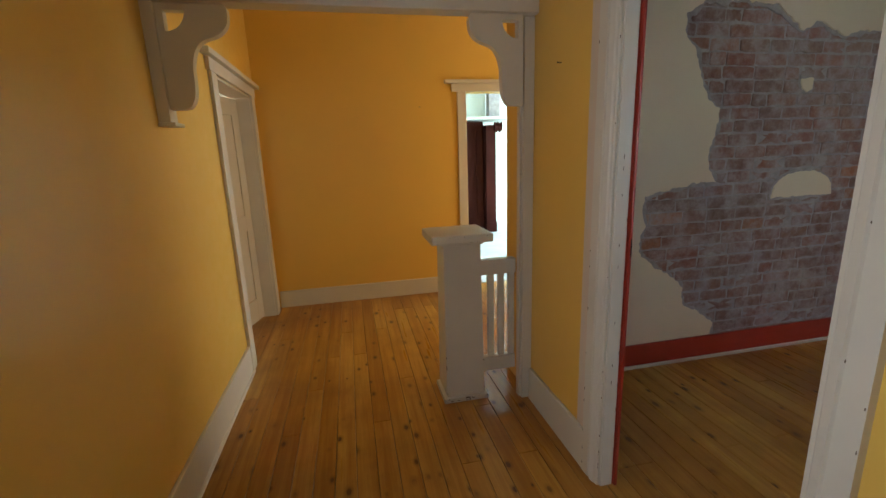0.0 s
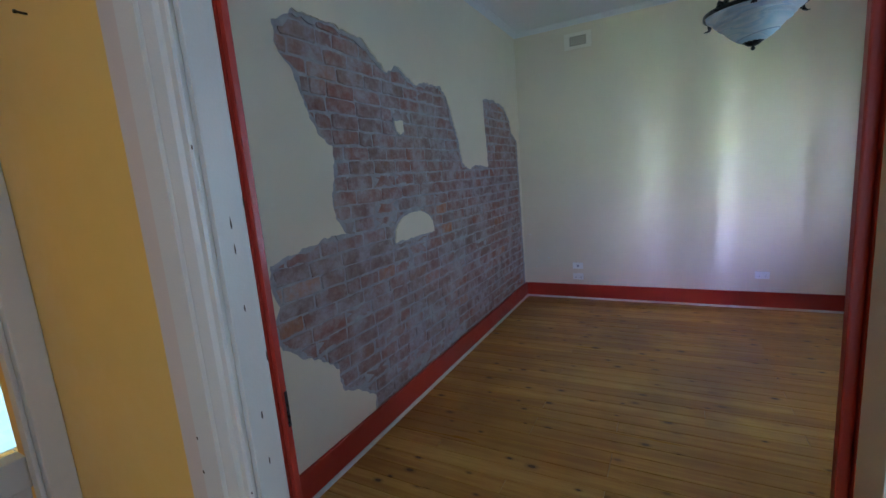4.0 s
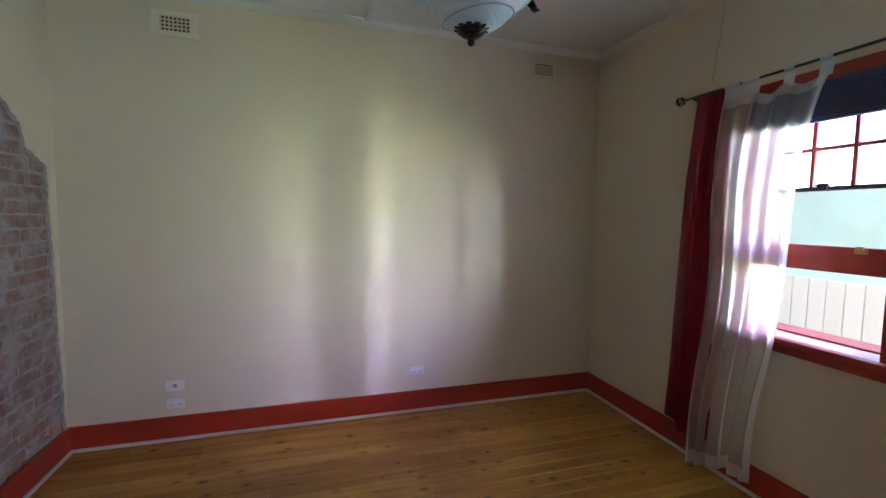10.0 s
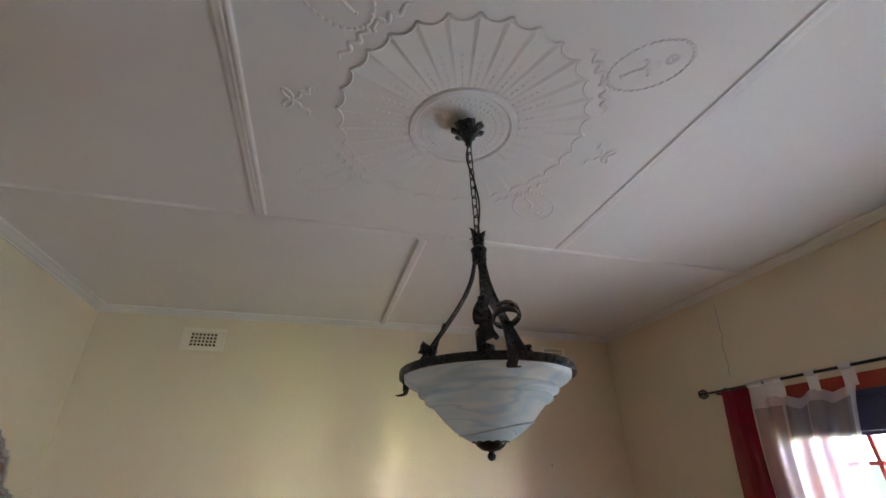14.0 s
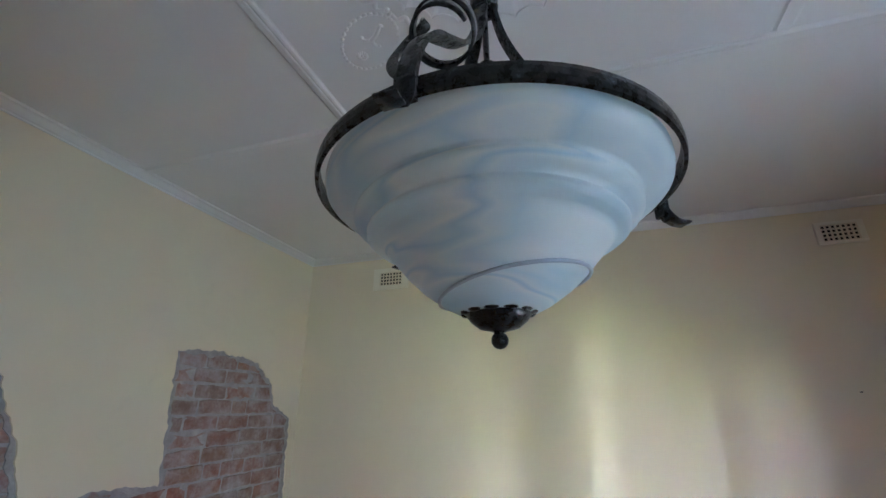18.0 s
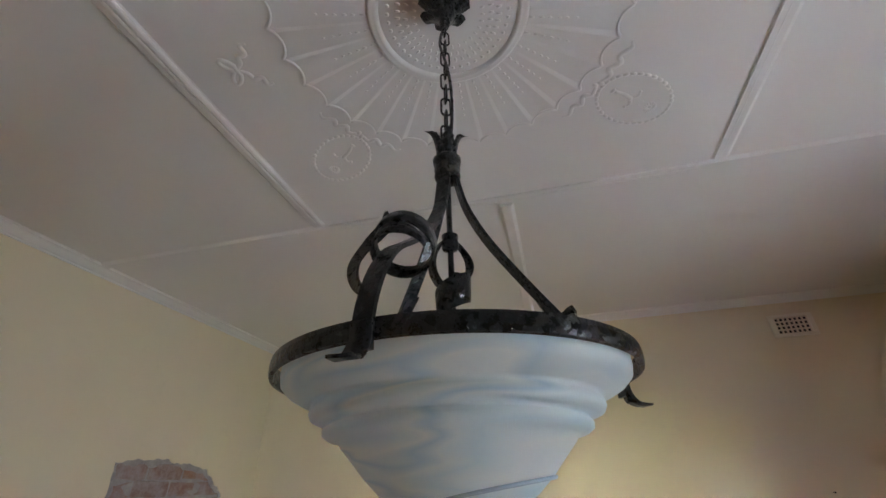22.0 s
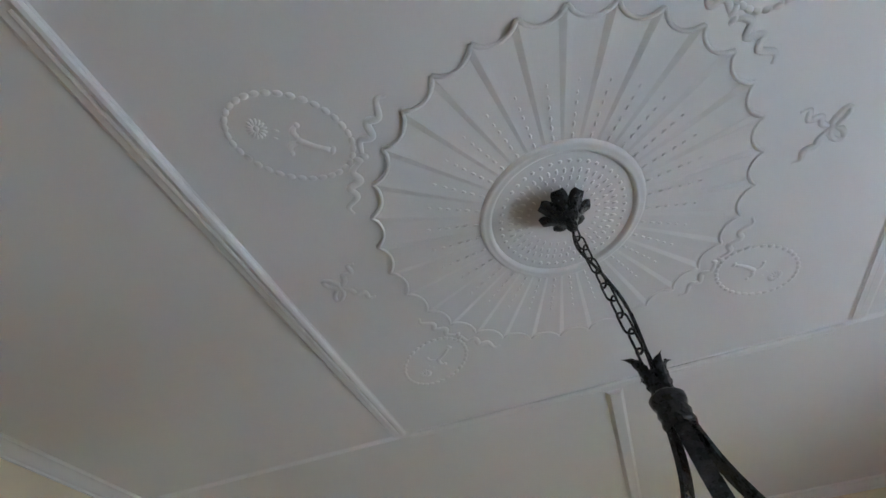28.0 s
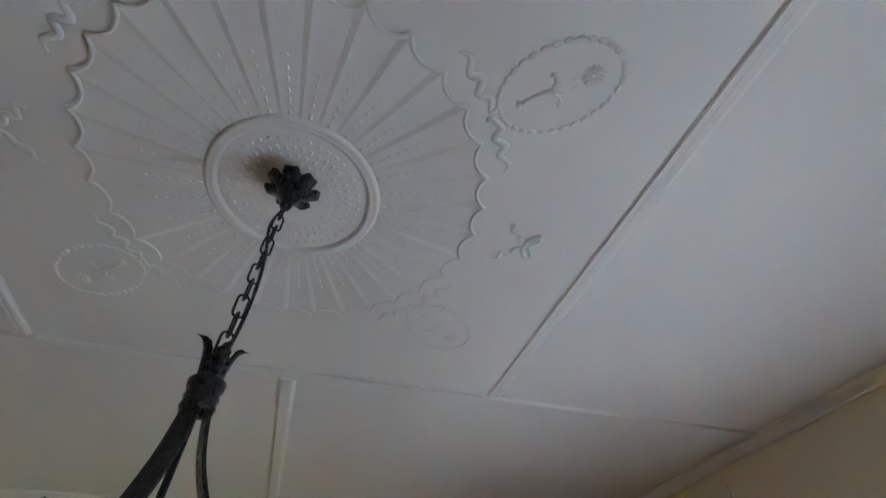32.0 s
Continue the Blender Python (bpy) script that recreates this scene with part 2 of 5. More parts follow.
M_PLASTIC = material("white plastic", (0.84, 0.83, 0.80), 0.3)
M_DARK = material("black painted hole shade", (0.01, 0.01, 0.01), 0.9)
M_NAVY = paint("navy blind enamel", (0.035, 0.035, 0.12), 0.4, 0.2)
M_BRASS = material("tarnished brass", (0.55, 0.40, 0.16), 0.4, 0.9)
M_DARKWOOD = paint("dark red mahogany", (0.050, 0.009, 0.006), 0.6, 0.4)
M_DARKWOOD.node_tree.nodes["Principled BSDF"].inputs["Specular IOR Level"].default_value = 0.08
M_VEIN = material("blue-grey glass line", (0.45, 0.55, 0.66), 0.3)
M_MINT = paint("pale mint wall paint", (0.72, 0.80, 0.76), 0.5, 0.05)

# ---------------------------------------------------------------- building helpers
BASES = {}


def thing(name, base, label, category, group="", kind=""):
    ob = new(name)
    ob.empty_display_size = 0.1
    ob.location = base
    BASES[ob.name] = Matrix.Translation(base)
    return tagged(ob, label, category, group, kind)


def part(name, bm, mat, parent=None, label="", smooth=False):
    me = bpy.data.meshes.new(name)
    bmesh.ops.recalc_face_normals(bm, faces=bm.faces)
    bm.to_mesh(me)
    bm.free()
    me.materials.append(mat)
    if smooth:
        me.polygons.foreach_set("use_smooth", [True] * len(me.polygons))
    ob = new(name, me)
    if parent:
        ob.parent = parent
        ob.matrix_parent_inverse = BASES.get(parent.name, Matrix()).inverted()
    return tagged(ob, label)


def box(bm, x0, x1, y0, y1, z0, z1, bevel=0.0, turn=None):
    m = Matrix.Translation(((x0 + x1) / 2, (y0 + y1) / 2, (z0 + z1) / 2)) @ Matrix.Diagonal((abs(x1 - x0), abs(y1 - y0), abs(z1 - z0), 1))
    made = bmesh.ops.create_cube(bm, size=1, matrix=(turn @ m) if turn else m)
    if bevel:
        edges = list({e for v in made["verts"] for e in v.link_edges})
        bmesh.ops.bevel(bm, geom=edges, offset=bevel, segments=2, profile=0.6, affect="EDGES")
    return bm


def boxes(*many, bevel=0.0):
    bm = bmesh.new()
    for b in many:
        box(bm, *b, bevel=bevel)
    return bm


def structure(name, bm, mat, label, category):
    return tagged(part(name, bm, mat), label, category, kind="structure")


def revolve(bm, profile, centre, steps=48, close=False):
    """Turns (radius, height) points about the upright axis through centre."""
    cx, cy, cz = centre
    rings = []
    for r, z in profile:
        rings.append([bm.verts.new((cx + r * math.cos(a), cy + r * math.sin(a), cz + z)) for a in (2 * math.pi * k / steps for k in range(steps))])
    pairs = list(zip(rings, rings[1:])) + ([(rings[-1], rings[0])] if close else [])
    for a, b in pairs:
        for k in range(steps):
            bm.faces.new((a[k], a[(k + 1) % steps], b[(k + 1) % steps], b[k]))
    return bm


def sweep(bm, path, section, up=Vector((0, 0, 1)), closed=False, caps=True, scale=None):
    """Carries a flat section, (side, up) points, along a path of points."""
    path = [Vector(p) for p in path]
    n, rings = len(path), []
    for k, p in enumerate(path):
        if closed:
            d = path[(k + 1) % n] - path[k - 1]
        else:
            d = path[min(k + 1, n - 1)] - path[max(k - 1, 0)]
        d.normalize()
        side = d.cross(up)
        if side.length < 1e-4:
            side = d.cross(Vector((1, 0, 0)))
        side.normalize()
        top = side.cross(d)
        f = scale(k / max(1, n - 1)) if scale else 1.0
        rings.append([bm.verts.new(p + side * (a * f) + top * (b * f)) for a, b in section])
    m = len(section)
    for k in range(n if closed else n - 1):
        a, b = rings[k], rings[(k + 1) % n]
        for q in range(m):
            bm.faces.new((a[q], a[(q + 1) % m], b[(q + 1) % m], b[q]))
    if caps and not closed:
        bm.faces.new(rings[0][::-1])
        bm.faces.new(rings[-1])
    return bm


def circle(r, steps=8):
    return [(r * math.cos(2 * math.pi * k / steps), r * math.sin(2 * math.pi * k / steps)) for k in range(steps)]


def blob(bm, centre, size, turn=0.0, u=8, v=5):
    m = Matrix.Translation(centre) @ Matrix.Rotation(turn, 4, "Z") @ Matrix.Diagonal((*size, 1))
    bmesh.ops.create_uvsphere(bm, u_segments=u, v_segments=v, radius=1, matrix=m)


def smooth_path(points, steps=6):
    """A soft curve through the points."""
    p = [Vector(q) for q in points]
    p = [2 * p[0] - p[1]] + p + [2 * p[-1] - p[-2]]
    out = []
    for k in range(1, len(p) - 2):
        for s in range(steps):
            u = s / steps
            a, b, c, d = p[k - 1], p[k], p[k + 1], p[k + 2]
            out.append(0.5 * (2 * b + (c - a) * u + (2 * a - 5 * b + 4 * c - d) * u * u + (3 * b - a - 3 * c + d) * u ** 3))
    return out + [p[-2]]


# ---------------------------------------------------------------- the plan, in metres
X_E, Y_N, Y_S, X_W = 6.32, 3.275, -0.70, 1.900      # faces of the front room's walls
TOP = 3.00                                           # ceiling
X_HALL, X_LEFT, Y_FAR = 1.82, 0.03, 5.31             # faces of the hall's walls
DOOR0, DOOR1, DOOR_H = 1.565, 2.355, 2.05             # the room's doorway
WIN = (3.42, 4.90, 0.95, 2.30)                       # the window's opening
ARCH = 3.06                                          # front of the arch across the hall

# ---------------------------------------------------------------- walls
structure("wall_east", boxes((X_E, X_E + 0.2, Y_S - 0.25, 3.47, 0, TOP)), M_CREAM, "cream painted plaster wall with soft daylight on it", "wall")
structure("wall_south", boxes((X_W, WIN[0], Y_S - 0.25, Y_S, 0, TOP), (WIN[1], X_E, Y_S - 0.25, Y_S, 0, TOP),
                              (WIN[0], WIN[1], Y_S - 0.25, Y_S, 0, WIN[2]), (WIN[0], WIN[1], Y_S - 0.25, Y_S, WIN[3], TOP)), M_CREAM, "cream painted wall with a wide window", "wall")
def pierced(axis, face0, face1, start, end, doors):
    """A wall in one piece with door openings (from, to, height) cut through it."""
    outline = [(start, 0)]
    for a, b, h in doors:
        outline += [(a, 0), (a, h), (b, h), (b, 0)]
    outline += [(end, 0), (end, TOP), (start, TOP)]
    bm = bmesh.new()
    rings = [[bm.verts.new((f, s, z) if axis == "x" else (s, f, z)) for s, z in outline] for f in (face0, face1)]
    n = len(outline)
    for k in range(n):
        bm.faces.new((rings[0][k], rings[0][(k + 1) % n], rings[1][(k + 1) % n], rings[1][k]))
    bm.faces.new(rings[0])
    bm.faces.new(rings[1][::-1])
    return bm


structure("wall_west", pierced("x", 1.8605, X_W, Y_S - 0.25, 3.45, ((DOOR0 - 0.02, DOOR1 + 0.02, DOOR_H + 0.02),)), M_CREAM, "cream painted wall round the doorway", "wall")
structure("wall_hall_east", pierced("x", X_HALL, 1.86, -2.2, 3.45, ((DOOR0 - 0.02, DOOR1 + 0.02, DOOR_H + 0.02),)), M_YELLOW, "warm yellow painted hall wall", "wall")
structure("wall_hall_back", boxes((X_HALL, 4.2, 3.452, 3.52, 0, TOP)), M_YELLOW, "yellow wall of the widened hall", "wall")
structure("wall_hall_far", pierced("y", Y_FAR, Y_FAR + 0.16, -0.2, 4.2, ((2.045, 2.89, 2.09),)), M_YELLOW, "yellow end wall with an open doorway", "wall")
structure("wall_hall_left", pierced("x", X_LEFT - 0.16, X_LEFT, -2.2, Y_FAR, ((0.70, 1.55, 2.05), (4.04, 5.09, 2.03))), M_YELLOW, "yellow painted hall wall in shade", "wall")
structure("wall_hall_front", boxes((-0.2, 0.35, -2.35, -2.2, 0, TOP), (1.45, X_W, -2.35, -2.2, 0, TOP), (0.35, 1.45, -2.35, -2.2, 2.6, TOP)), M_YELLOW, "yellow wall at the front end of the hall", "wall")
structure("wall_opposite_room", boxes((-2.6, -2.5, -1.0, 3.0, 0, TOP), (-2.5, -0.14, -1.1, -1.0, 0, TOP), (-2.5, -0.14, 3.0, 3.095, 0, TOP)), M_MINT, "pale wall of the room across the hall", "wall")
structure("ceiling_opposite_room", boxes((-2.6, -0.2, -1.1, 3.095, TOP, TOP + 0.1)), M_CEIL, "white ceiling of the room across the hall", "ceiling")
# the opening in this wall is out of view, added for the lamp there
structure("wall_hall_side", boxes((4.2, 4.3, 3.45, 3.9, 0, TOP), (4.2, 4.3, 4.9, Y_FAR + 0.16, 0, TOP), (4.2, 4.3, 3.9, 4.9, 0, 1.05), (4.2, 4.3, 3.9, 4.9, 2.35, TOP)), M_YELLOW, "yellow wall closing the side hall", "wall")
structure("ceiling_hall", boxes((-0.2, 1.81, -2.35, 3.45, TOP, TOP + 0.1), (-0.2, 4.3, 3.451, Y_FAR + 0.2, TOP, TOP + 0.1)), M_CEIL, "plain white hall ceiling", "ceiling")
structure("wall_side_room", boxes((-2.6, -2.5, 3.2, 6.2, 0, 0.6), (-2.6, -2.5, 3.2, 6.2, 2.4, TOP), (-2.6, -0.14, 3.1, 3.2, 0, TOP), (-2.6, -0.2, 6.2, 6.3, 0, TOP)), M_MINT, "pale wall of the side room", "wall")
structure("ceiling_side_room", boxes((-2.6, -0.2, 3.1, 6.3, TOP, TOP + 0.1)), M_CEIL, "white side room ceiling", "ceiling")
structure("wall_far_room", boxes((0.9, 1.0, 5.47, 9.2, 0, TOP), (0.9, 6.2, 9.2, 9.3, 0, TOP), (6.0, 6.1, 5.47, 6.2, 0, TOP), (6.0, 6.1, 8.4, 9.2, 0, TOP), (6.0, 6.1, 6.2, 8.4, 0, 0.7), (6.0, 6.1, 6.2, 8.4, 2.5, TOP)), M_MINT, "pale mint wall of the far room", "wall")
structure("ceiling_far_room", boxes((0.9, 6.1, 5.47, 9.3, TOP, TOP + 0.1)), M_CEIL, "white far room ceiling", "ceiling")

# ---------------------------------------------------------------- north wall: plaster broken away from old brick
wall_n = structure("wall_north", boxes((X_W, X_E, Y_N + 0.0098, 3.45, 0, TOP)), M_MORTAR, "plaster wall broken away to show whitewashed red brick", "wall")
EDGE_RIGHT = [(2.85, 2.24), (2.97, 2.32), (3.22, 2.33), (3.48, 2.31), (3.60, 2.24), (3.72, 2.165), (3.81, 2.225), (3.89, 2.215), (4.05, 2.145), (4.24, 2.18), (4.42, 2.19), (4.52, 2.12),
              (4.60, 1.96), (4.68, 1.80), (4.75, 1.60), (4.88, 1.56), (5.01, 1.595), (5.31, 1.565), (5.29, 1.83), (5.26, 2.20), (5.56, 2.215), (5.86, 2.18), (6.01, 2.06), (6.09, 1.92), (6.24, 1.84), (6.27, 1.20), (6.30, 0.45)]
EDGE_LEFT = [(6.305, 0.06), (3.26, 0.06), (3.26, 0.24), (3.14, 0.34), (3.00, 0.40), (2.99, 0.54), (2.89, 0.62), (2.76, 0.70), (2.65, 0.78), (2.63, 0.91), (2.67, 0.98), (2.64, 1.07), (2.65, 1.175),
             (2.79, 1.20), (3.00, 1.24), (3.17, 1.24), (3.11, 1.33), (3.09, 1.45), (3.15, 1.62), (3.14, 1.70), (3.05, 1.76), (2.98, 1.90), (2.95, 2.02), (2.86, 2.11)]


def ragged(points, rough, step=0.018, grow=0.0, seed=0.0):
    """A closed outline, cut into short steps and frayed."""
    out, n = [], len(points)
    area = sum(points[k][0] * points[(k + 1) % n][1] - points[(k + 1) % n][0] * points[k][1] for k in range(n))
    sign = -1 if area > 0 else 1
    for k in range(n):
        a, b = Vector(points[k]), Vector(points[(k + 1) % n])
        d = b - a
        normal = Vector((-d.y, d.x)).normalized() * sign
        m = max(1, int(d.length / step))
        for s in range(m):
            p = a + d * (s / m)
            w = noise.noise(Vector((p.x * 9, p.y * 9, seed))) * 0.7 + noise.noise(Vector((p.x * 31, p.y * 31, seed + 3))) * 0.6
            out.append(p + normal * (rough * w + grow * (1 + 0.9 * noise.noise(Vector((p.x * 13, p.y * 13, seed + 9))))))
    return out


def inside(p, loop):
    x, y, hit = p[0], p[1], False
    for k in range(len(loop)):
        (x0, y0), (x1, y1) = loop[k - 1], loop[k]
        if (y0 > y) != (y1 > y) and x < (x1 - x0) * (y - y0) / (y1 - y0) + x0:
            hit = not hit
    return hit


def sheet(loops, outer, y_front, y_back):
    """A coat on the wall inside the outer loop (or the wall's rectangle) with a hole; its broken edge has thickness."""
    from mathutils.geometry import delaunay_2d_cdt
    rim = [Vector(p) for p in outer]
    pts, edges = list(rim), [(k, (k + 1) % len(rim)) for k in range(len(rim))]
    for loop in loops:
        s = len(pts)
        pts += loop
        edges += [(s + k, s + (k + 1) % len(loop)) for k in range(len(loop))]
    v, e, f, *_ = delaunay_2d_cdt(pts, edges, [], 0, 1e-5)
    bm = bmesh.new()
    front = [bm.verts.new((p.x, y_front, p.y)) for p in v]
    outline = [tuple(p) for p in rim]
    holes = [[tuple(p) for p in loop] for loop in loops]
    for tri in f:
        c = sum((v[k] for k in tri), Vector((0, 0))) / len(tri)
        if inside(c, outline) and not any(inside(c, h) for h in holes):
            bm.faces.new([front[k] for k in tri])
    for ed in [q for q in bm.edges if len(q.link_faces) == 1]:
        a, b = ed.verts
        bm.faces.new((a, b, bm.verts.new((b.co.x, y_back, b.co.z)), bm.verts.new((a.co.x, y_back, a.co.z))))
    loose = [q for q in bm.verts if not q.link_faces]
    bmesh.ops.delete(bm, geom=loose, context="VERTS")
    return bm


PATCH = EDGE_RIGHT + EDGE_LEFT
WALL_N = [(X_W, 0), (X_E, 0), (X_E, TOP), (X_W, TOP)]
DOME = [(3.893 + 0.255 * math.cos(a), 1.112 + 0.170 * math.sin(a) ** 0.7) for a in (math.pi * k / 10 for k in range(11))]
CHIP = [(3.757, 1.880), (3.846, 1.884), (3.850, 1.818), (3.814, 1.800), (3.772, 1.818)]
part("plaster_coat", sheet([ragged(PATCH, 0.025, step=0.014, seed=1)], WALL_N, Y_N - 0.008, Y_N + 0.014), M_CREAM, wall_n, "cream painted plaster with a ragged edge")
part("render_coat", sheet([ragged(PATCH, 0.026, grow=-0.022, seed=5)], ragged(PATCH, 0.0, 0.3, 0.05), Y_N + 0.001, Y_N + 0.014), M_MORTAR, wall_n, "grey lime render along the break")
for name, loop in (("plaster_patch", DOME), ("plaster_chip", CHIP)):
    part(name, sheet([], ragged(loop, 0.013, step=0.012, seed=2), Y_N - 0.006, Y_N + 0.014), M_CREAM, wall_n, "island of cream painted plaster")
    part("render_rim", sheet([], ragged(loop, 0.012, grow=0.018, seed=7), Y_N + 0.002, Y_N + 0.014), M_MORTAR, wall_n, "grey render rim")

# ---------------------------------------------------------------- floors
floor = structure("floor", boxes((-0.2, X_E, -2.3, Y_FAR + 0.16, -0.12, -0.022)), M_GAP, "old varnished pine floor of knotty boards", "floor")
structure("floor_side_room", boxes((-2.6, -0.145, -1.1, 6.3, -0.1, -0.004)), M_WOOD, "pine floor of the side room", "floor")

# ---------------------------------------------------------------- skirtings and door trim


def skirting(name, x0, x1, y0, y1, mat, height, label):
    """A board along a wall with a rounded top edge."""
    bm = boxes((x0, x1, y0, y1, 0.0, height))
    top = [e for e in bm.edges if all(v.co.z > height - 1e-4 for v in e.verts)]
    bmesh.ops.bevel(bm, geom=top, offset=0.006, segments=3, profile=0.5, affect="EDGES")
    return structure(name, bm, mat, label, "skirting board")


SK = 0.165
RED_L, WHITE_L, BEAD_L = "red painted timber skirting board", "cream painted timber skirting board", "white quarter-round bead along the skirting"
skirting("baseboard_north", X_W, X_E, Y_N - 0.028, Y_N - 0.0085, M_RED, SK, RED_L)
skirting("baseboard_east", X_E - 0.02, X_E, Y_S, Y_N - 0.0285, M_RED, SK, RED_L)
skirting("baseboard_south", X_W, X_E - 0.0205, Y_S, Y_S + 0.02, M_RED, SK, RED_L)
skirting("baseboard_west", X_W, X_W + 0.02, Y_S + 0.0205, DOOR0 - 0.11, M_RED, SK, RED_L)
skirting("baseboard_west_north", X_W, X_W + 0.02, DOOR1 + 0.11, Y_N - 0.0285, M_RED, SK, RED_L)


def bead(name, a, b, out, mat=None, r=0.017):
    quarter = [(0, 0)] + [(r * math.cos(q), r * math.sin(q)) for q in (0, 0.4, 0.8, 1.2, 1.57)]
    d = (Vector(b) - Vector(a)).normalized()
    side = d.cross(Vector((0, 0, 1)))
    flip = 1 if side.dot(Vector(out)) > 0 else -1
    structure(name, sweep(bmesh.new(), [a, b], [(flip * p, q) for p, q in quarter]), mat or M_QUAD, BEAD_L, "trim")


bead("trim_bead_north", (X_W, Y_N - 0.028, 0), (X_E, Y_N - 0.028, 0), (0, -1, 0))
bead("trim_bead_east", (X_E - 0.02, Y_S, 0), (X_E - 0.02, Y_N, 0), (-1, 0, 0))
bead("trim_bead_south", (X_W, Y_S + 0.02, 0), (X_E, Y_S + 0.02, 0), (0, 1, 0))
skirting("baseboard_hall_right", X_HALL - 0.02, X_HALL, DOOR1 + 0.1255, 3.10, M_WHITE, 0.20, WHITE_L)
skirting("baseboard_hall_near", X_HALL - 0.02, X_HALL, -2.2, DOOR0 - 0.125, M_WHITE, 0.20, WHITE_L)
skirting("baseboard_hall_left", X_LEFT, X_LEFT + 0.02, 1.6505, 3.925, M_WHITE, 0.20, WHITE_L)
skirting("baseboard_hall_far", X_LEFT + 0.02, 1.955, Y_FAR - 0.02, Y_FAR, M_WHITE, 0.17, WHITE_L)
bead("trim_bead_hall_left", (X_LEFT + 0.02, 1.651, 0), (X_LEFT + 0.02, 3.94, 0), (1, 0, 0), M_WHITE, 0.014)


def trim_profile(width, deep):
    """Section of an architrave: flat band, groove and rounded inner edge."""
    return [(0, 0), (0, deep), (0.45 * width, deep), (0.48 * width, deep - 0.006), (0.55 * width, deep - 0.006), (0.60 * width, deep), (0.80 * width, deep - 0.004), (0.86 * width, deep - 0.010), (0.97 * width, deep - 0.010), (width, deep - 0.014), (width, 0)]


def upright(bm, x, y_out, direction, width, deep, z0, z1, face):
    """An architrave standing on a wall whose face looks along x (face -1 or 1); it runs from y_out towards the opening."""
    low, high = [], []
    for p, q in trim_profile(width, deep):
        for ring, z in ((low, z0), (high, z1)):
            ring.append(bm.verts.new((x + face * q, y_out + direction * p, z)))
    n = len(low)
    for k in range(n):
        bm.faces.new((low[k], low[(k + 1) % n], high[(k + 1) % n], high[k]))
    bm.faces.new(low)
    bm.faces.new(high[::-1])


door = thing("door_1", (X_HALL, 1.97, 0), "doorway with cream and red painted jambs, standing open", "doorway", kind="structure")
for y_out, d in ((DOOR1 + 0.125, -1), (DOOR0 - 0.105, 1)):
    bm = bmesh.new()
    upright(bm, X_HALL, y_out, d, 0.115 if d < 0 else 0.10, 0.022, 0, DOOR_H + 0.01, -1)
    part("architrave", bm, M_WHITE, door, "cream painted moulded architrave")
part("architrave_head", boxes((X_HALL - 0.022, X_HALL, DOOR0 - 0.105, DOOR1 + 0.125, DOOR_H + 0.012, DOOR_H + 0.115), bevel=0.003), M_WHITE, door)
part("cover_strip", boxes((X_HALL - 0.006, X_HALL, DOOR1 + 0.1255, DOOR1 + 0.205, 0.201, DOOR_H + 0.115), bevel=0.002), M_PALE, door, "bare pinkish cream strip beside the architrave")
part("head_cap", boxes((X_HALL - 0.05, X_HALL, DOOR0 - 0.14, DOOR1 + 0.16, DOOR_H + 0.117, DOOR_H + 0.147), bevel=0.004), M_WHITE, door)
for y0, y1 in ((DOOR1, DOOR1 + 0.019), (DOOR0 - 0.019, DOOR0)):
    part("jamb", boxes((X_HALL + 0.001, 1.878, y0, y1, 0, DOOR_H), bevel=0.002), M_WHITE, door, "cream painted half of the jamb")
    part("jamb", boxes((1.8785, 1.903, y0, y1, 0, DOOR_H), bevel=0.002), M_RED, door, "red painted half of the jamb")
    s = -1 if y0 > 2 else 1
    part("door_stop", boxes((1.884, 1.8975, y0 - 0.011 if s < 0 else y1 + 0.0005, y0 - 0.0005 if s < 0 else y1 + 0.011, 0, DOOR_H - 0.012), bevel=0.002), M_RED, door)
part("jamb_head", boxes((X_HALL + 0.001, 1.878, DOOR0, DOOR1, DOOR_H - 0.0, DOOR_H + 0.019)), M_WHITE, door)
part("jamb_head", boxes((1.8785, 1.903, DOOR0, DOOR1, DOOR_H - 0.0, DOOR_H + 0.019)), M_RED, door, "red painted head of the doorway")
part("strike_plate", boxes((1.890, 1.8965, DOOR1 - 0.0125, DOOR1 - 0.0112, 1.06, 1.13), bevel=0.001), M_IRON, door, "dark rusted latch plate")
for y0, y1 in ((DOOR1 + 0.001, DOOR1 + 0.10), (DOOR0 - 0.10, DOOR0 - 0.001)):
    part("room_architrave", boxes((X_W + 0.0005, X_W + 0.0075, y0 + (0.045 if y0 > 2 else 0), y1 - (0 if y0 > 2 else 0.019), 0, DOOR_H + 0.1), bevel=0.003), M_RED, door, "red painted architrave")

# ---------------------------------------------------------------- ceiling of the front room
PX0, PX1, PY0, PY1 = 3.345, 4.822, 0.632, 2.066      # inside of the middle panel
RX, RY = 4.095, 1.373                                 # middle of the rose


def strip(bm, x0, x1, y0, y1, drop=0.016):
    """A flat cover batten with a raised bead along its middle."""
    c = 0.014
    low = [bm.verts.new(p) for p in ((x0, y0, TOP + 0.001), (x1, y0, TOP + 0.001), (x1, y1, TOP + 0.001), (x0, y1, TOP + 0.001))]
    sx, sy = (0, c) if x1 - x0 > y1 - y0 else (c, 0)
    face = [bm.verts.new(p) for p in ((x0 + sx, y0 + sy, TOP - drop), (x1 - sx, y0 + sy, TOP - drop), (x1 - sx, y1 - sy, TOP - drop), (x0 + sx, y1 - sy, TOP - drop))]
    for k in range(4):
        bm.faces.new((low[k], low[(k + 1) % 4], face[(k + 1) % 4], face[k]))
    bm.faces.new(face)


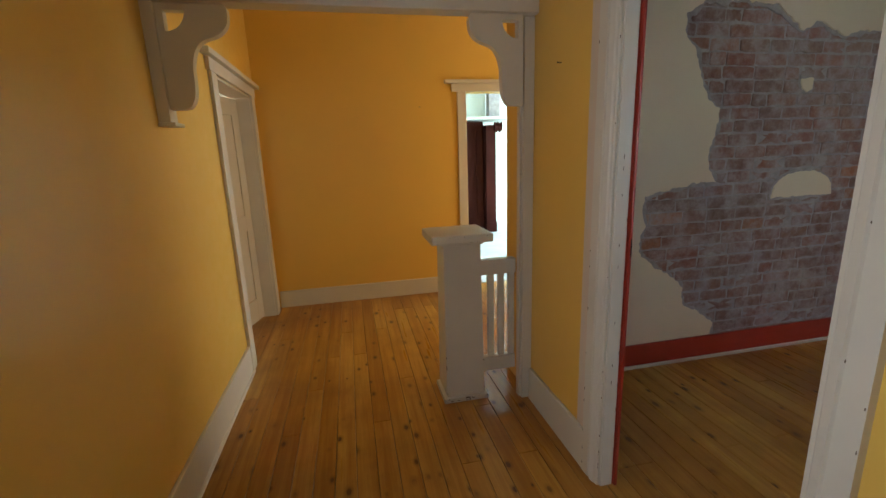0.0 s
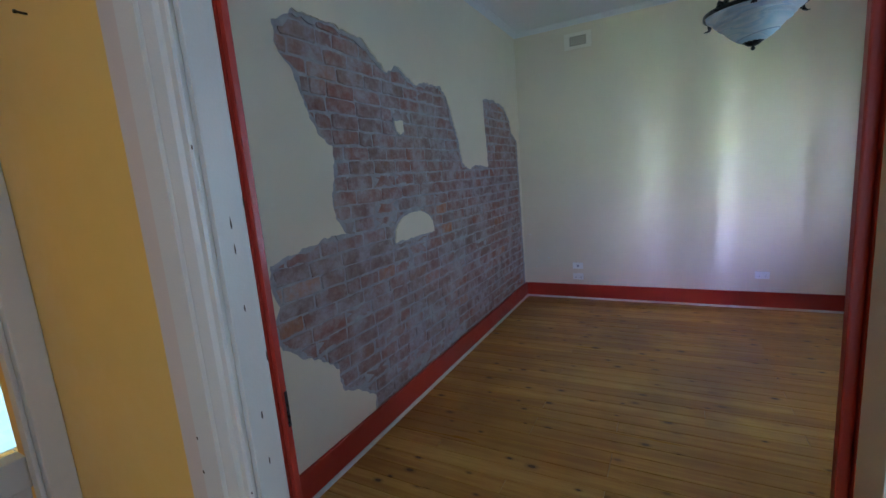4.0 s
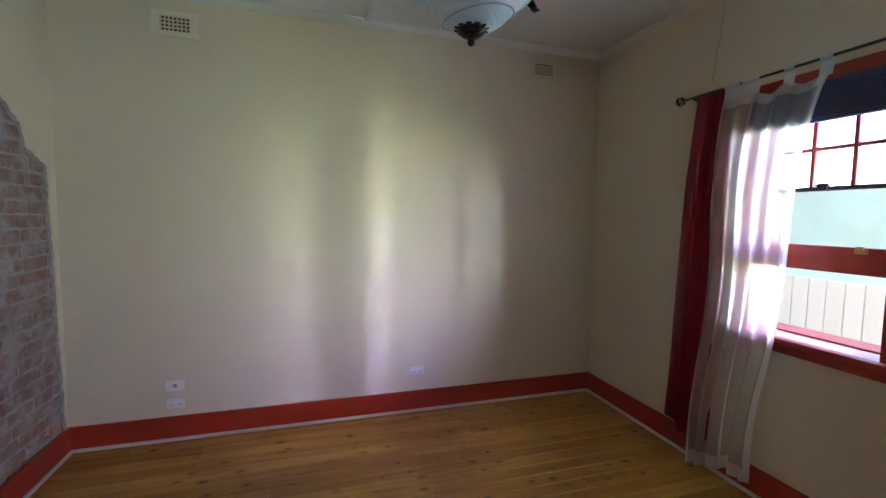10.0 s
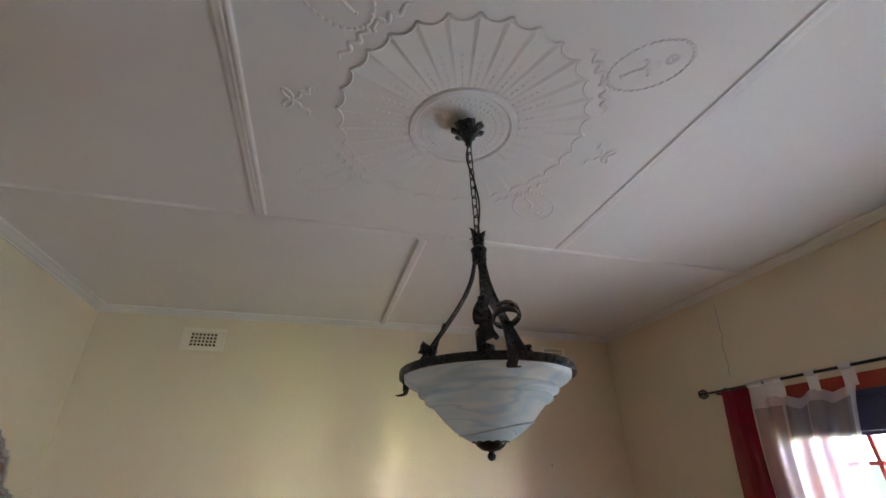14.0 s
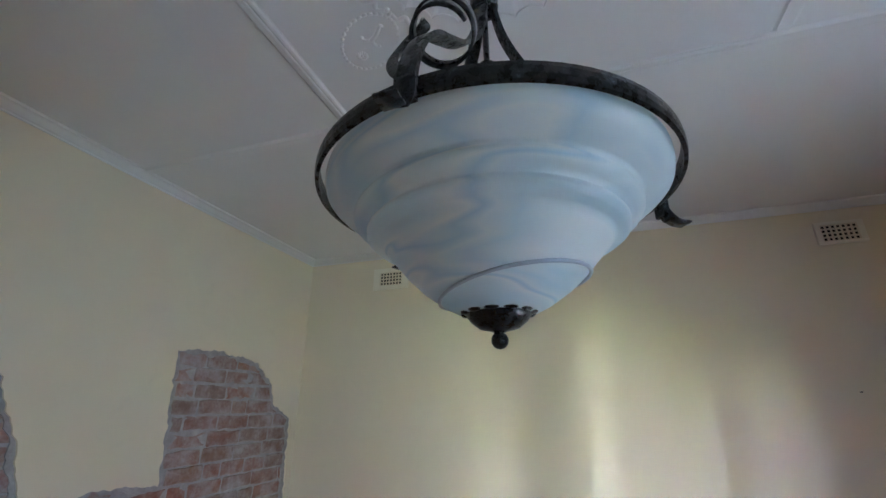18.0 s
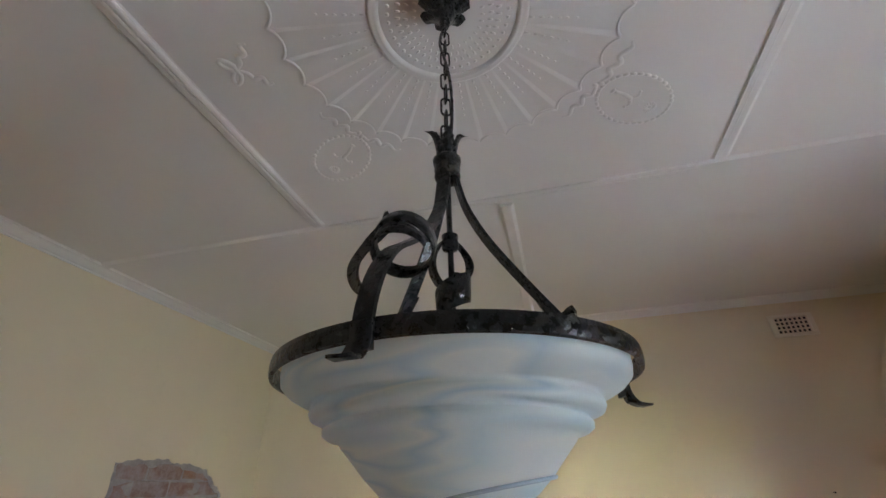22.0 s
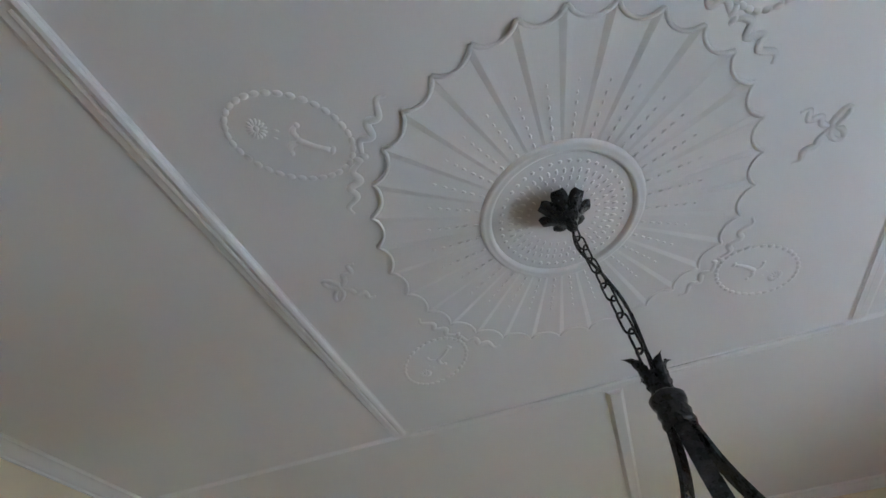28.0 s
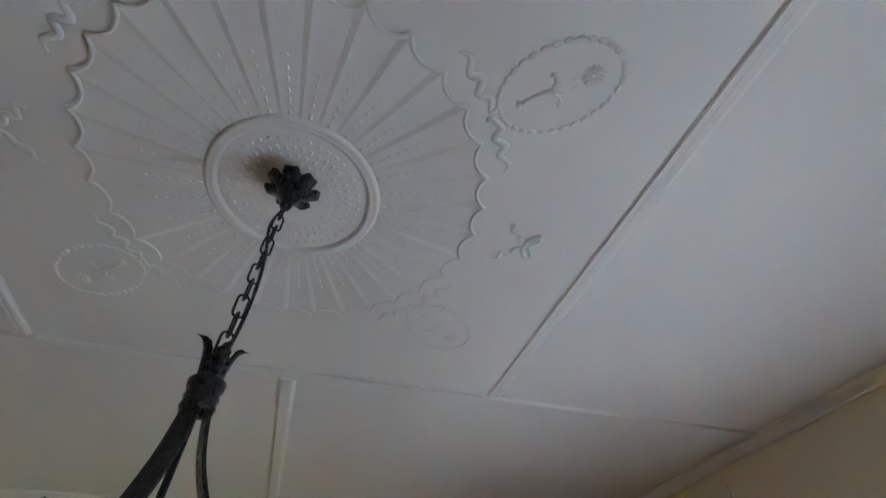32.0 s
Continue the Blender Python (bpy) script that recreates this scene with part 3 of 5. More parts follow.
bm = boxes((X_W - 0.1, X_E + 0.2, Y_S - 0.25, 3.47, TOP, TOP + 0.1))
W = 0.062
for q in (0, 1):
    x = (PX0 - W, PX0) if q == 0 else (PX1, PX1 + W)
    strip(bm, *x, Y_S, Y_N, 0.009)
    y = (PY0 - W, PY0) if q == 0 else (PY1, PY1 + W)
    # the south batten is shallower, to thin the shade line along it
    strip(bm, PX0 + 0.0005, PX1 - 0.0005, *y, 0.0045 if q == 0 else 0.009)
for x0, x1 in ((PX1 + W + 0.0005, X_E), (X_W, PX0 - W - 0.0005)):
    strip(bm, x0, x1, 1.305, 1.305 + W, 0.014)
# the raised moulding that frames the middle panel
for a, b in (((PX0, PY0), (PX1, PY0)), ((PX1, PY0), (PX1, PY1)), ((PX1, PY1), (PX0, PY1)), ((PX0, PY1), (PX0, PY0))):
    d = Vector((b[0] - a[0], b[1] - a[1], 0)).normalized()
    n = Vector((-d.y, d.x, 0))
    # south beads flattened so that less shade shows on their unlit side
    softened = 0.40 if a[1] == b[1] == PY0 else 1.0
    for off, r in ((-0.012, 0.0075 * softened), (-0.030, 0.0045 * softened)):
        p0 = Vector((*a, TOP - 0.0085 * softened)) + n * off - d * off
        p1 = Vector((*b, TOP - 0.0085 * softened)) + n * off + d * off
        sweep(bm, [p0, p1], [(r * 1.25 * math.cos(t), r * math.sin(t)) for t in (k * math.pi / 4 for k in range(8))])
structure("ceiling", bm, M_CEIL, "white fibrous plaster ceiling with cover battens", "ceiling")


def cornice(name, a, b, out):
    d = (Vector(b) - Vector(a)).normalized()
    side = d.cross(Vector((0, 0, 1)))
    f = 1 if side.dot(Vector(out)) > 0 else -1
    prof = [(0, 0.0), (0, -0.040), (0.008, -0.040), (0.010, -0.034), (0.018, -0.030), (0.028, -0.022), (0.037, -0.014), (0.043, -0.010), (0.052, -0.009), (0.054, 0.0)]
    structure(name, sweep(bmesh.new(), [a, b], [(f * p, q) for p, q in prof]), M_CEIL, "small white plaster cornice", "cornice")


cornice("cornice_north", (X_W, Y_N - 0.008, TOP), (X_E, Y_N - 0.008, TOP), (0, -1, 0))
cornice("cornice_south", (X_W, Y_S, TOP), (X_E, Y_S, TOP), (0, 1, 0))
cornice("cornice_east", (X_E, Y_S, TOP), (X_E, Y_N, TOP), (-1, 0, 0))
cornice("cornice_west", (X_W, Y_S, TOP), (X_W, Y_N, TOP), (1, 0, 0))

# ---------------------------------------------------------------- ceiling rose
rose = thing("ceiling_rose", (RX, RY, TOP), "white plaster ceiling rose with a fluted fan and garland medallions", "ceiling rose")
FLUTES, R0, R1 = 32, 0.185, 0.425


def fan():
    bm = bmesh.new()
    across, along = 6, 7
    rows = []
    for k in range(FLUTES * across):
        u = (k % across) / across
        a = 2 * math.pi * k / (FLUTES * across)
        edge = R1 - 0.022 * math.sin(math.pi * u) ** 0.7 if u else R1
        row = []
        for s in range(along + 1):
            f = s / along
            r = R0 + (edge - R0) * f
            ridge = 0.0012 + (0.0010 + 0.0034 * f) * (0.65 * (1 - u) ** 4 + 0.35 * (1 - u))
            row.append(bm.verts.new((RX + r * math.cos(a), RY + r * math.sin(a), TOP - ridge)))
        row.append(bm.verts.new((RX + edge * math.cos(a), RY + edge * math.sin(a), TOP + 0.001)))
        rows.append(row)
    n = len(rows)
    for k in range(n):
        a, b = rows[k], rows[(k + 1) % n]
        for s in range(along + 1):
            bm.faces.new((a[s], a[s + 1], b[s + 1], b[s]))
    return bm


part("fluted_fan", fan(), M_CEIL, rose)
for k in range(FLUTES):
    a0 = 2 * math.pi * k / FLUTES
    path = []
    for s in range(9):
        u = s / 8
        r = R1 + 0.002 - 0.022 * math.sin(math.pi * u) ** 0.7
        a = a0 + 2 * math.pi / FLUTES * u
        path.append((RX + r * math.cos(a), RY + r * math.sin(a), TOP - 0.0030))
    part("scallop", sweep(bmesh.new(), path, circle(0.0042, 6), scale=lambda u: 1.3 - 0.5 * math.sin(math.pi * u)), M_CEIL, rose, smooth=True)
part("ring_moulding", revolve(bmesh.new(), [(0.160, 0.001), (0.162, -0.006), (0.166, -0.0100), (0.170, -0.0105), (0.174, -0.0080), (0.178, -0.0100), (0.183, -0.0085), (0.186, -0.005), (0.189, 0.001)], (RX, RY, TOP), 72), M_CEIL, rose, smooth=True)
part("inner_disc", revolve(bmesh.new(), [(0.0005, -0.004), (0.10, -0.0035), (0.159, -0.002)], (RX, RY, TOP), 48), M_CEIL, rose)
bm = bmesh.new()
for ring, (r, n, size) in enumerate(((0.140, 44, 0.0052), (0.118, 44, 0.0040), (0.100, 36, 0.0036), (0.080, 30, 0.0032))):
    for k in range(n):
        a = 2 * math.pi * (k + 0.5 * (ring % 2)) / n
        blob(bm, (RX + r * math.cos(a), RY + r * math.sin(a), TOP - 0.0034), (size * (1 if ring == 0 else 2.0), size, size * 0.62), a, 6, 4)
tagged(part("bead_ring", bm, M_CEIL, rose, smooth=True), kind="stuff")
bm = bmesh.new()
for k in range(FLUTES):
    a = 2 * math.pi * (k + 0.42) / FLUTES
    for s in range(6):
        r = 0.196 + 0.021 * s + 0.002 * (s % 2)
        blob(bm, (RX + r * math.cos(a), RY + r * math.sin(a), TOP - 0.0040), (0.0075 - 0.0006 * s, 0.0034 - 0.0002 * s, 0.0022), a, 6, 4)
tagged(part("husk_chain", bm, M_CEIL, rose, smooth=True), kind="stuff")


def ribbon(bm, points, r=0.0052):
    sweep(bm, smooth_path(points, 5), [(p * 1.5, q * 0.9) for p, q in circle(r, 6)], scale=lambda u: 0.55 + 0.6 * math.sin(math.pi * min(1, u * 1.1)) ** 0.5)


def medallion(sx, sy):
    """Oval of beads with a small rosette, a stalk and a ribbon, pointing at the middle of the rose."""
    c = Vector((RX + sx * 0.385, RY + sy * 0.455, TOP + 0.0008))
    d = Vector((-sx * 0.64, -sy * 0.77, 0))
    n = Vector((-d.y, d.x, 0))
    at = lambda u, v, z=0.0: c + d * u + n * v + Vector((0, 0, z))
    ang = math.atan2(d.y, d.x)
    for k in range(34):
        a = 2 * math.pi * k / 34
        tangent = math.atan2(0.082 * math.cos(a), -0.118 * math.sin(a))
        bm = bmesh.new()
        blob(bm, at(0.118 * math.cos(a), 0.082 * math.sin(a)), (0.0100, 0.0066, 0.0044), ang + tangent, 8, 5)
        part("bead", bm, M_CEIL, rose, smooth=True)
    bm = bmesh.new()
    blob(bm, at(-0.062, 0), (0.006, 0.006, 0.004))
    rosette = part("rosette", bm, M_CEIL, rose, smooth=True)
    for k in range(14):
        a = 2 * math.pi * k / 14
        bm = bmesh.new()
        blob(bm, at(-0.062 + 0.013 * math.cos(a), 0.013 * math.sin(a)), (0.009, 0.0034, 0.0050), ang + a, 6, 4)
        part("petal", bm, M_CEIL, rosette, smooth=True)
    bm = bmesh.new()
    sweep(bm, smooth_path([at(0.012, 0), at(0.045, 0.003), at(0.075, 0)], 4), [(p, q * 1.0) for p, q in circle(0.008, 6)], scale=lambda u: 1.0 - 0.35 * u)
    for q in (-1, 1):
        ribbon(bm, [at(0.014, 0.004 * q), at(0.002, 0.014 * q), at(0.004, 0.028 * q)], 0.004)
        blob(bm, at(0.007, 0.030 * q), (0.006, 0.006, 0.005))
        blob(bm, at(-0.026, 0.008 * q), (0.006, 0.002, 0.003), ang, 6, 4)
    blob(bm, at(0.080, 0), (0.006, 0.010, 0.005), ang)
    part("urn", bm, M_CEIL, rose, smooth=True)
    bm = bmesh.new()
    blob(bm, at(0.130, 0.006), (0.012, 0.007, 0.006), ang)
    blob(bm, at(0.140, -0.006), (0.010, 0.007, 0.006), ang)
    for q in (-1, 1):
        ribbon(bm, [at(0.136, 0.006 * q), at(0.125, 0.035 * q), at(0.145, 0.050 * q), at(0.128, 0.075 * q), at(0.147, 0.090 * q), at(0.135, 0.120 * q), at(0.150, 0.135 * q)])
    part("ribbon", bm, M_CEIL, rose, smooth=True)


for sx in (-1, 1):
    for sy in (-1, 1):
        medallion(sx, sy)
for sy in (-1, 1):
    c = Vector((RX, RY + sy * 0.565, TOP + 0.0008))
    at = lambda u, v: c + Vector((u, -sy * v, 0))
    bm = bmesh.new()
    for q in (-1, 1):
        loop = [at(q * 0.019 * (1 - math.cos(a)), -0.010 * (1 - math.cos(a)) + 0.013 * math.sin(a)) for a in (math.pi * 2 * k / 10 for k in range(11))]
        sweep(bm, loop, circle(0.0065, 6))
        ribbon(bm, [at(0, 0), at(q * 0.016, 0.024), at(q * 0.034, 0.030), at(q * 0.036, 0.052), at(q * 0.058, 0.054), at(q * 0.060, 0.072)], 0.005)
    blob(bm, at(0, 0), (0.008, 0.008, 0.006))
    part("bow", bm, M_CEIL, rose, smooth=True)

# ---------------------------------------------------------------- pendant lamp
LX, LY = 4.018, 1.372
pendant = thing("pendant_lamp", (LX, LY, TOP), "black wrought iron pendant lamp with an alabaster glass bowl", "lamp")
part("bowl", revolve(bmesh.new(), [(0.193, 2.164), (0.196, 2.160), (0.1965, 2.152), (0.195, 2.143), (0.188, 2.136), (0.177, 2.130), (0.166, 2.127), (0.1605, 2.125), (0.1625, 2.121), (0.1635, 2.116), (0.161, 2.111), (0.153, 2.1085), (0.145, 2.107), (0.1445, 2.105), (0.148, 2.101), (0.1475, 2.096), (0.142, 2.092), (0.134, 2.0905), (0.1305, 2.089),
                                   (0.127, 2.084), (0.116, 2.072), (0.101, 2.055), (0.083, 2.038), (0.060, 2.022), (0.046, 2.015), (0.030, 2.010), (0.004, 2.008)], (LX, LY, 0), 96), M_ALAB, pendant, "swirled blue-white alabaster glass bowl", True)
line = []
for k in range(72):
    a = 2 * math.pi * k / 72
    h = 0.031 + 0.014 * math.cos(a + 1.35)
    q = 0.060 + (h - 0.014) * (1.44 if h < 0.030 else 1.22) + (0.0 if h < 0.030 else 0.0035)
    line.append((LX + (q + 0.0004) * math.cos(a), LY + (q + 0.0004) * math.sin(a), 2.008 + h))
part("base_line", sweep(bmesh.new(), line, circle(0.0022, 6), closed=True), M_VEIN, pendant, "blue-grey line round the foot of the bowl", True)
part("ring", revolve(bmesh.new(), [(0.2035, 2.148), (0.2075, 2.149), (0.2085, 2.154), (0.2085, 2.161), (0.2075, 2.166), (0.2035, 2.167), (0.2025, 2.158)], (LX, LY, 0), 96, True), M_IRON, pendant, "hammered iron ring")
bm = bmesh.new()
revolve(bm, [(0.004, 2.020), (0.030, 2.016), (0.038, 2.014), (0.031, 2.004), (0.022, 1.997), (0.010, 1.994), (0.005, 1.992)], (LX, LY, 0), 24)
finial_cap = part("finial_cap", bm, M_IRON, pendant, "scalloped iron cap", True)
for k in range(12):
    a = 2 * math.pi * k / 12
    bm = bmesh.new()
    blob(bm, (LX + 0.038 * math.cos(a), LY + 0.038 * math.sin(a), 2.014), (0.005, 0.009, 0.0035), a, 8, 5)
    part("scallop", bm, M_IRON, finial_cap, "", True)
bm = bmesh.new()
blob(bm, (LX, LY, 1.984), (0.0095, 0.0095, 0.0095), 0, 14, 10)
part("ball", bm, M_IRON, finial_cap, "", True)


def bar(width, thick):
    return [(-width / 2, -thick / 2), (width / 2, -thick / 2), (width / 2, thick / 2), (-width / 2, thick / 2)]


for k in range(3):
    a = radians(173 + 120 * k)
    out, side = Vector((math.cos(a), math.sin(a), 0)), Vector((-math.sin(a), math.cos(a), 0))
    at = lambda r, z, s=0.0: Vector((LX, LY, z)) + out * r + side * s
    if k == 0:
        bend = ((0.056, 2.352), (0.098, 2.304), (0.138, 2.272), (0.170, 2.248), (0.192, 2.220), (0.206, 2.190), (0.2125, 2.164), (0.2125, 2.138))
    else:
        bend = ((0.056, 2.350), (0.100, 2.292), (0.140, 2.244), (0.170, 2.210), (0.198, 2.184), (0.2115, 2.164), (0.2115, 2.150), (0.2115, 2.138))
    path = smooth_path([at(0.010, 2.490), at(0.015, 2.450), at(0.028, 2.402)] + [at(p, q) for p, q in bend], 5)
    bm = bmesh.new()
    rings = []
    for i, p in enumerate(path):
        d = (path[min(i + 1, len(path) - 1)] - path[max(i - 1, 0)]).normalized()
        nrm = d.cross(side).normalized()
        rings.append([bm.verts.new(p + side * u + nrm * v) for u, v in bar(0.018, 0.005)])
    for r0, r1 in zip(rings, rings[1:]):
        for q in range(4):
            bm.faces.new((r0[q], r0[(q + 1) % 4], r1[(q + 1) % 4], r1[q]))
    bm.faces.new(rings[0][::-1])
    bm.faces.new(rings[-1])
    arm = part("arm", bm, M_IRON, pendant, "curved flat iron arm")

    def strap(points, width, name, label, twist=0.0, taper=False):
        pts = smooth_path(points, 5)
        bm, rows = bmesh.new(), []
        for i, p in enumerate(pts):
            u = i / (len(pts) - 1)
            d = (pts[min(i + 1, len(pts) - 1)] - pts[max(i - 1, 0)]).normalized()
            w = side.copy()
            w = (w - d * w.dot(d)).normalized()
            w.rotate(Matrix.Rotation(twist * u, 3, d))
            h = width * (math.sin(math.pi * min(0.97, 0.15 + 0.85 * u)) ** 0.6 if taper else 1.0) / 2
            nrm = d.cross(w) * 0.0012
            rows.append([bm.verts.new(p - w * h - nrm), bm.verts.new(p + w * h - nrm), bm.verts.new(p + w * h + nrm), bm.verts.new(p - w * h + nrm)])
        for r0, r1 in zip(rows, rows[1:]):
            for q in range(4):
                bm.faces.new((r0[q], r0[(q + 1) % 4], r1[(q + 1) % 4], r1[q]))
        bm.faces.new(rows[0][::-1])
        bm.faces.new(rows[-1])
        part(name, bm, M_IRON, arm, label, True)

    # the strap curls once about itself half way down, as a loose coil
    fall = Vector((0, 0, -0.87)) + out * 0.49
    lift = side.cross(fall).normalized()
    if lift.z < 0:
        lift = -lift
    mid = at(0.166, 2.250, 0.010) if k == 0 else at(0.150, 2.232, 0.004)
    bm, rows = bmesh.new(), []
    for j in range(49):
        u = j / 48
        q = 2.5 - 8.6 * u
        c = side * math.cos(q) + lift * math.sin(q)
        p = mid + c * ((0.0300 if k == 0 else 0.0225) - 0.004 * u) + fall * (0.022 * (u - 0.5))
        h = 0.0088 * min(1.0, 0.35 + 5 * u, 0.35 + 5 * (1 - u))
        rows.append([bm.verts.new(p - fall * h), bm.verts.new(p + fall * h), bm.verts.new(p + fall * h + c * 0.0026), bm.verts.new(p - fall * h + c * 0.0026)])
    for r0, r1 in zip(rows, rows[1:]):
        for q in range(4):
            bm.faces.new((r0[q], r0[(q + 1) % 4], r1[(q + 1) % 4], r1[q]))
    bm.faces.new(rows[0][::-1])
    bm.faces.new(rows[-1])
    part("coil", bm, M_IRON, arm, "loose coil of flat iron", True)
    # leaf of iron twisted along the arm, its tip standing free
    bm, rows = bmesh.new(), []
    turned = -0.7 if k == 1 else 1.0
    reach = 0.4 if k == 1 else 1.0
    spine = [at(0.184, 2.196, -0.018), at(0.176, 2.220, -0.036), at(0.164, 2.248, -0.044), at(0.150, 2.276, -0.036), at(0.138, 2.302, -0.026), at(0.128, 2.330, -0.032)] if k == 0 else [at(0.196, 2.186, 0.010), at(0.186, 2.184, -0.022 * turned), at(0.172, 2.204, -0.036 * turned), at(0.152, 2.232, -0.034 * turned), at(0.136, 2.250 + 0.008 * reach, -0.020 * turned), at(0.124, 2.262 + 0.022 * reach, -0.016 * turned), at(0.118, 2.272 + 0.040 * reach, -0.026 * turned)]
    spine = smooth_path(spine, 7)
    for j, p in enumerate(spine):
        u = j / (len(spine) - 1)
        d = (spine[min(j + 1, len(spine) - 1)] - spine[max(j - 1, 0)]).normalized()
        w = (out * math.cos(0.4 + 2.0 * u) + side * math.sin(0.4 + 2.0 * u))
        w = (w - d * w.dot(d)).normalized()
        n = d.cross(w) * 0.0022
        h = 0.0125 * math.sin(math.pi * (0.16 + 0.83 * u)) ** 0.75
        rows.append([bm.verts.new(p - w * h), bm.verts.new(p + n * 1.6), bm.verts.new(p + w * h), bm.verts.new(p + n * 2.6)])
    for r0, r1 in zip(rows, rows[1:]):
        for q in range(4):
            bm.faces.new((r0[q], r0[(q + 1) % 4], r1[(q + 1) % 4], r1[q]))
    bm.faces.new(rows[0][::-1])
    bm.faces.new(rows[-1])
    part("leaf", bm, M_IRON, arm, "twisted iron leaf beside the arm", True)
    strap([at(0.2160, 2.162, 0.0), at(0.2162, 2.144, 0.0), at(0.217, 2.134, -0.006), at(0.226, 2.129, -0.004), at(0.240, 2.128, -0.002)], 0.019, "foot", "bent tail of the arm")

bm = bmesh.new()
sweep(bm, [(LX, LY, 2.12), (LX, LY, 2.48)], circle(0.0042, 8))
stem = part("stem", bm, M_IRON, pendant, "thin iron stem", True)
bm = bmesh.new()
rows = []
for j in range(61):
    u = j / 60
    z, a, r = 2.176 + 0.116 * u, 1.2 + 11.5 * u, 0.0185 + 0.002 * u + 0.002 * math.sin(9 * u)
    c, q, h = math.cos(a), math.sin(a), 0.0215
    rows.append([bm.verts.new((LX + (r + o) * c, LY + (r + o) * q, z + dz)) for o, dz in ((0.0, -h), (0.0025, h), (0.0045, h), (0.002, -h))])
for r0, r1 in zip(rows, rows[1:]):
    for q in range(4):
        bm.faces.new((r0[q], r0[(q + 1) % 4], r1[(q + 1) % 4], r1[q]))
bm.faces.new(rows[0][::-1])
bm.faces.new(rows[-1])
part("sleeve", bm, M_IRON, stem, "iron ribbon wound round the stem", True)
for turn in (0.0, math.pi):
    bm, rows = bmesh.new(), []
    for j in range(17):
        u = j / 16
        a, r = 1.75 + turn + 0.5 * u, 0.006 + 0.019 * math.sin(math.pi * (0.12 + 0.86 * u)) ** 0.8
        p = Vector((LX + r * math.cos(a), LY + r * math.sin(a), 2.282 + 0.066 * u))
        o, w = Vector((math.cos(a), math.sin(a), 0)), Vector((-math.sin(a + 0.7), math.cos(a + 0.7), 0))
        h = 0.0080 * (1 - 0.55 * u)
        rows.append([bm.verts.new(p - w * h), bm.verts.new(p + w * h), bm.verts.new(p + w * h + o * 0.002), bm.verts.new(p - w * h + o * 0.002)])
    for r0, r1 in zip(rows, rows[1:]):
        for q in range(4):
            bm.faces.new((r0[q], r0[(q + 1) % 4], r1[(q + 1) % 4], r1[q]))
    bm.faces.new(rows[0][::-1])
    bm.faces.new(rows[-1])
    part("strand", bm, M_IRON, stem, "open strand of the iron ribbon", True)
part("tie", revolve(bmesh.new(), [(0.004, 2.332), (0.011, 2.335), (0.0125, 2.342), (0.011, 2.35), (0.012, 2.357), (0.005, 2.361)], (LX, LY, 0), 14), M_IRON, stem, "knot of iron at the top of the ribbon", True)
collar = part("collar", revolve(bmesh.new(), [(0.012, 2.46), (0.0185, 2.458), (0.0205, 2.464), (0.0185, 2.47), (0.0205, 2.476), (0.0185, 2.482), (0.0215, 2.488), (0.0225, 2.496), (0.017, 2.502), (0.010, 2.501)], (LX, LY, 0), 24), M_IRON, pendant, "wrapped iron collar", True)
for k in range(4):
    a = radians(205 + 90 * k)
    o = Vector((math.cos(a), math.sin(a), 0))
    w = Vector((-o.y, o.x, 0))
    bm = bmesh.new()
    rows = []
    for j in range(11):
        u = j / 10
        p = Vector((LX, LY, 2.496 + (0.046 + 0.012 * (k % 2)) * math.sin(1.5 * u))) + o * (0.012 + 0.010 * u + 0.012 * u ** 4)
        h = 0.0115 * math.sin(math.pi * (0.25 + 0.73 * u)) ** 0.7 * (1 + 0.30 * (j % 2)) * (1 - 0.2 * u)
        rows.append([bm.verts.new(p - w * h - o * 0.005), bm.verts.new(p), bm.verts.new(p + w * h - o * 0.005), bm.verts.new(p + o * 0.003)])
    for r0, r1 in zip(rows, rows[1:]):
        for q in range(4):
            bm.faces.new((r0[q], r0[(q + 1) % 4], r1[(q + 1) % 4], r1[q]))
    bm.faces.new(rows[0][::-1])
    bm.faces.new(rows[-1])
    part("leaf", bm, M_IRON, collar, "acanthus leaf of the crown", True)

# chain, cord and ceiling cup
z, k = 2.502, 0
while z < 2.915:
    a = radians(90 * (k % 2) + 25)
    d = Vector((math.cos(a), math.sin(a), 0))
    c = Vector((LX + 0.032 * (z - 2.50) / 0.41, LY, z + 0.017))
    path = [c + d * (0.0082 * (1 if math.cos(q) > 0 else -1) * min(1, abs(math.cos(q)) * 1.6)) + Vector((0, 0, 0.0205 * math.sin(q))) for q in (2 * math.pi * j / 18 for j in range(18))]
    part("chain_link", sweep(bmesh.new(), path, circle(0.0020, 6), up=d.cross(Vector((0, 0, 1))), closed=True), M_IRON, pendant, "", True)
    z, k = z + 0.0355, k + 1
cord = smooth_path([(LX + 0.004, LY + 0.006, 2.49), (LX + 0.012, LY - 0.006, 2.56), (LX + 0.004, LY - 0.012, 2.65), (LX + 0.014, LY - 0.004, 2.74), (LX + 0.026, LY + 0.011, 2.83), (LX + 0.036, LY, 2.90)], 6)
part("cord", sweep(bmesh.new(), cord, circle(0.0030, 7)), M_IRON, pendant, "black electric cord", True)
CX = LX + 0.032
cup = part("ceiling_cup", revolve(bmesh.new(), [(0.004, 2.890), (0.009, 2.892), (0.012, 2.902), (0.011, 2.910), (0.020, 2.922), (0.028, 2.943), (0.030, 2.955), (0.024, 2.968), (0.020, TOP - 0.006)], (CX, LY, 0), 36), M_IRON, pendant, "fluted iron ceiling cup", True)
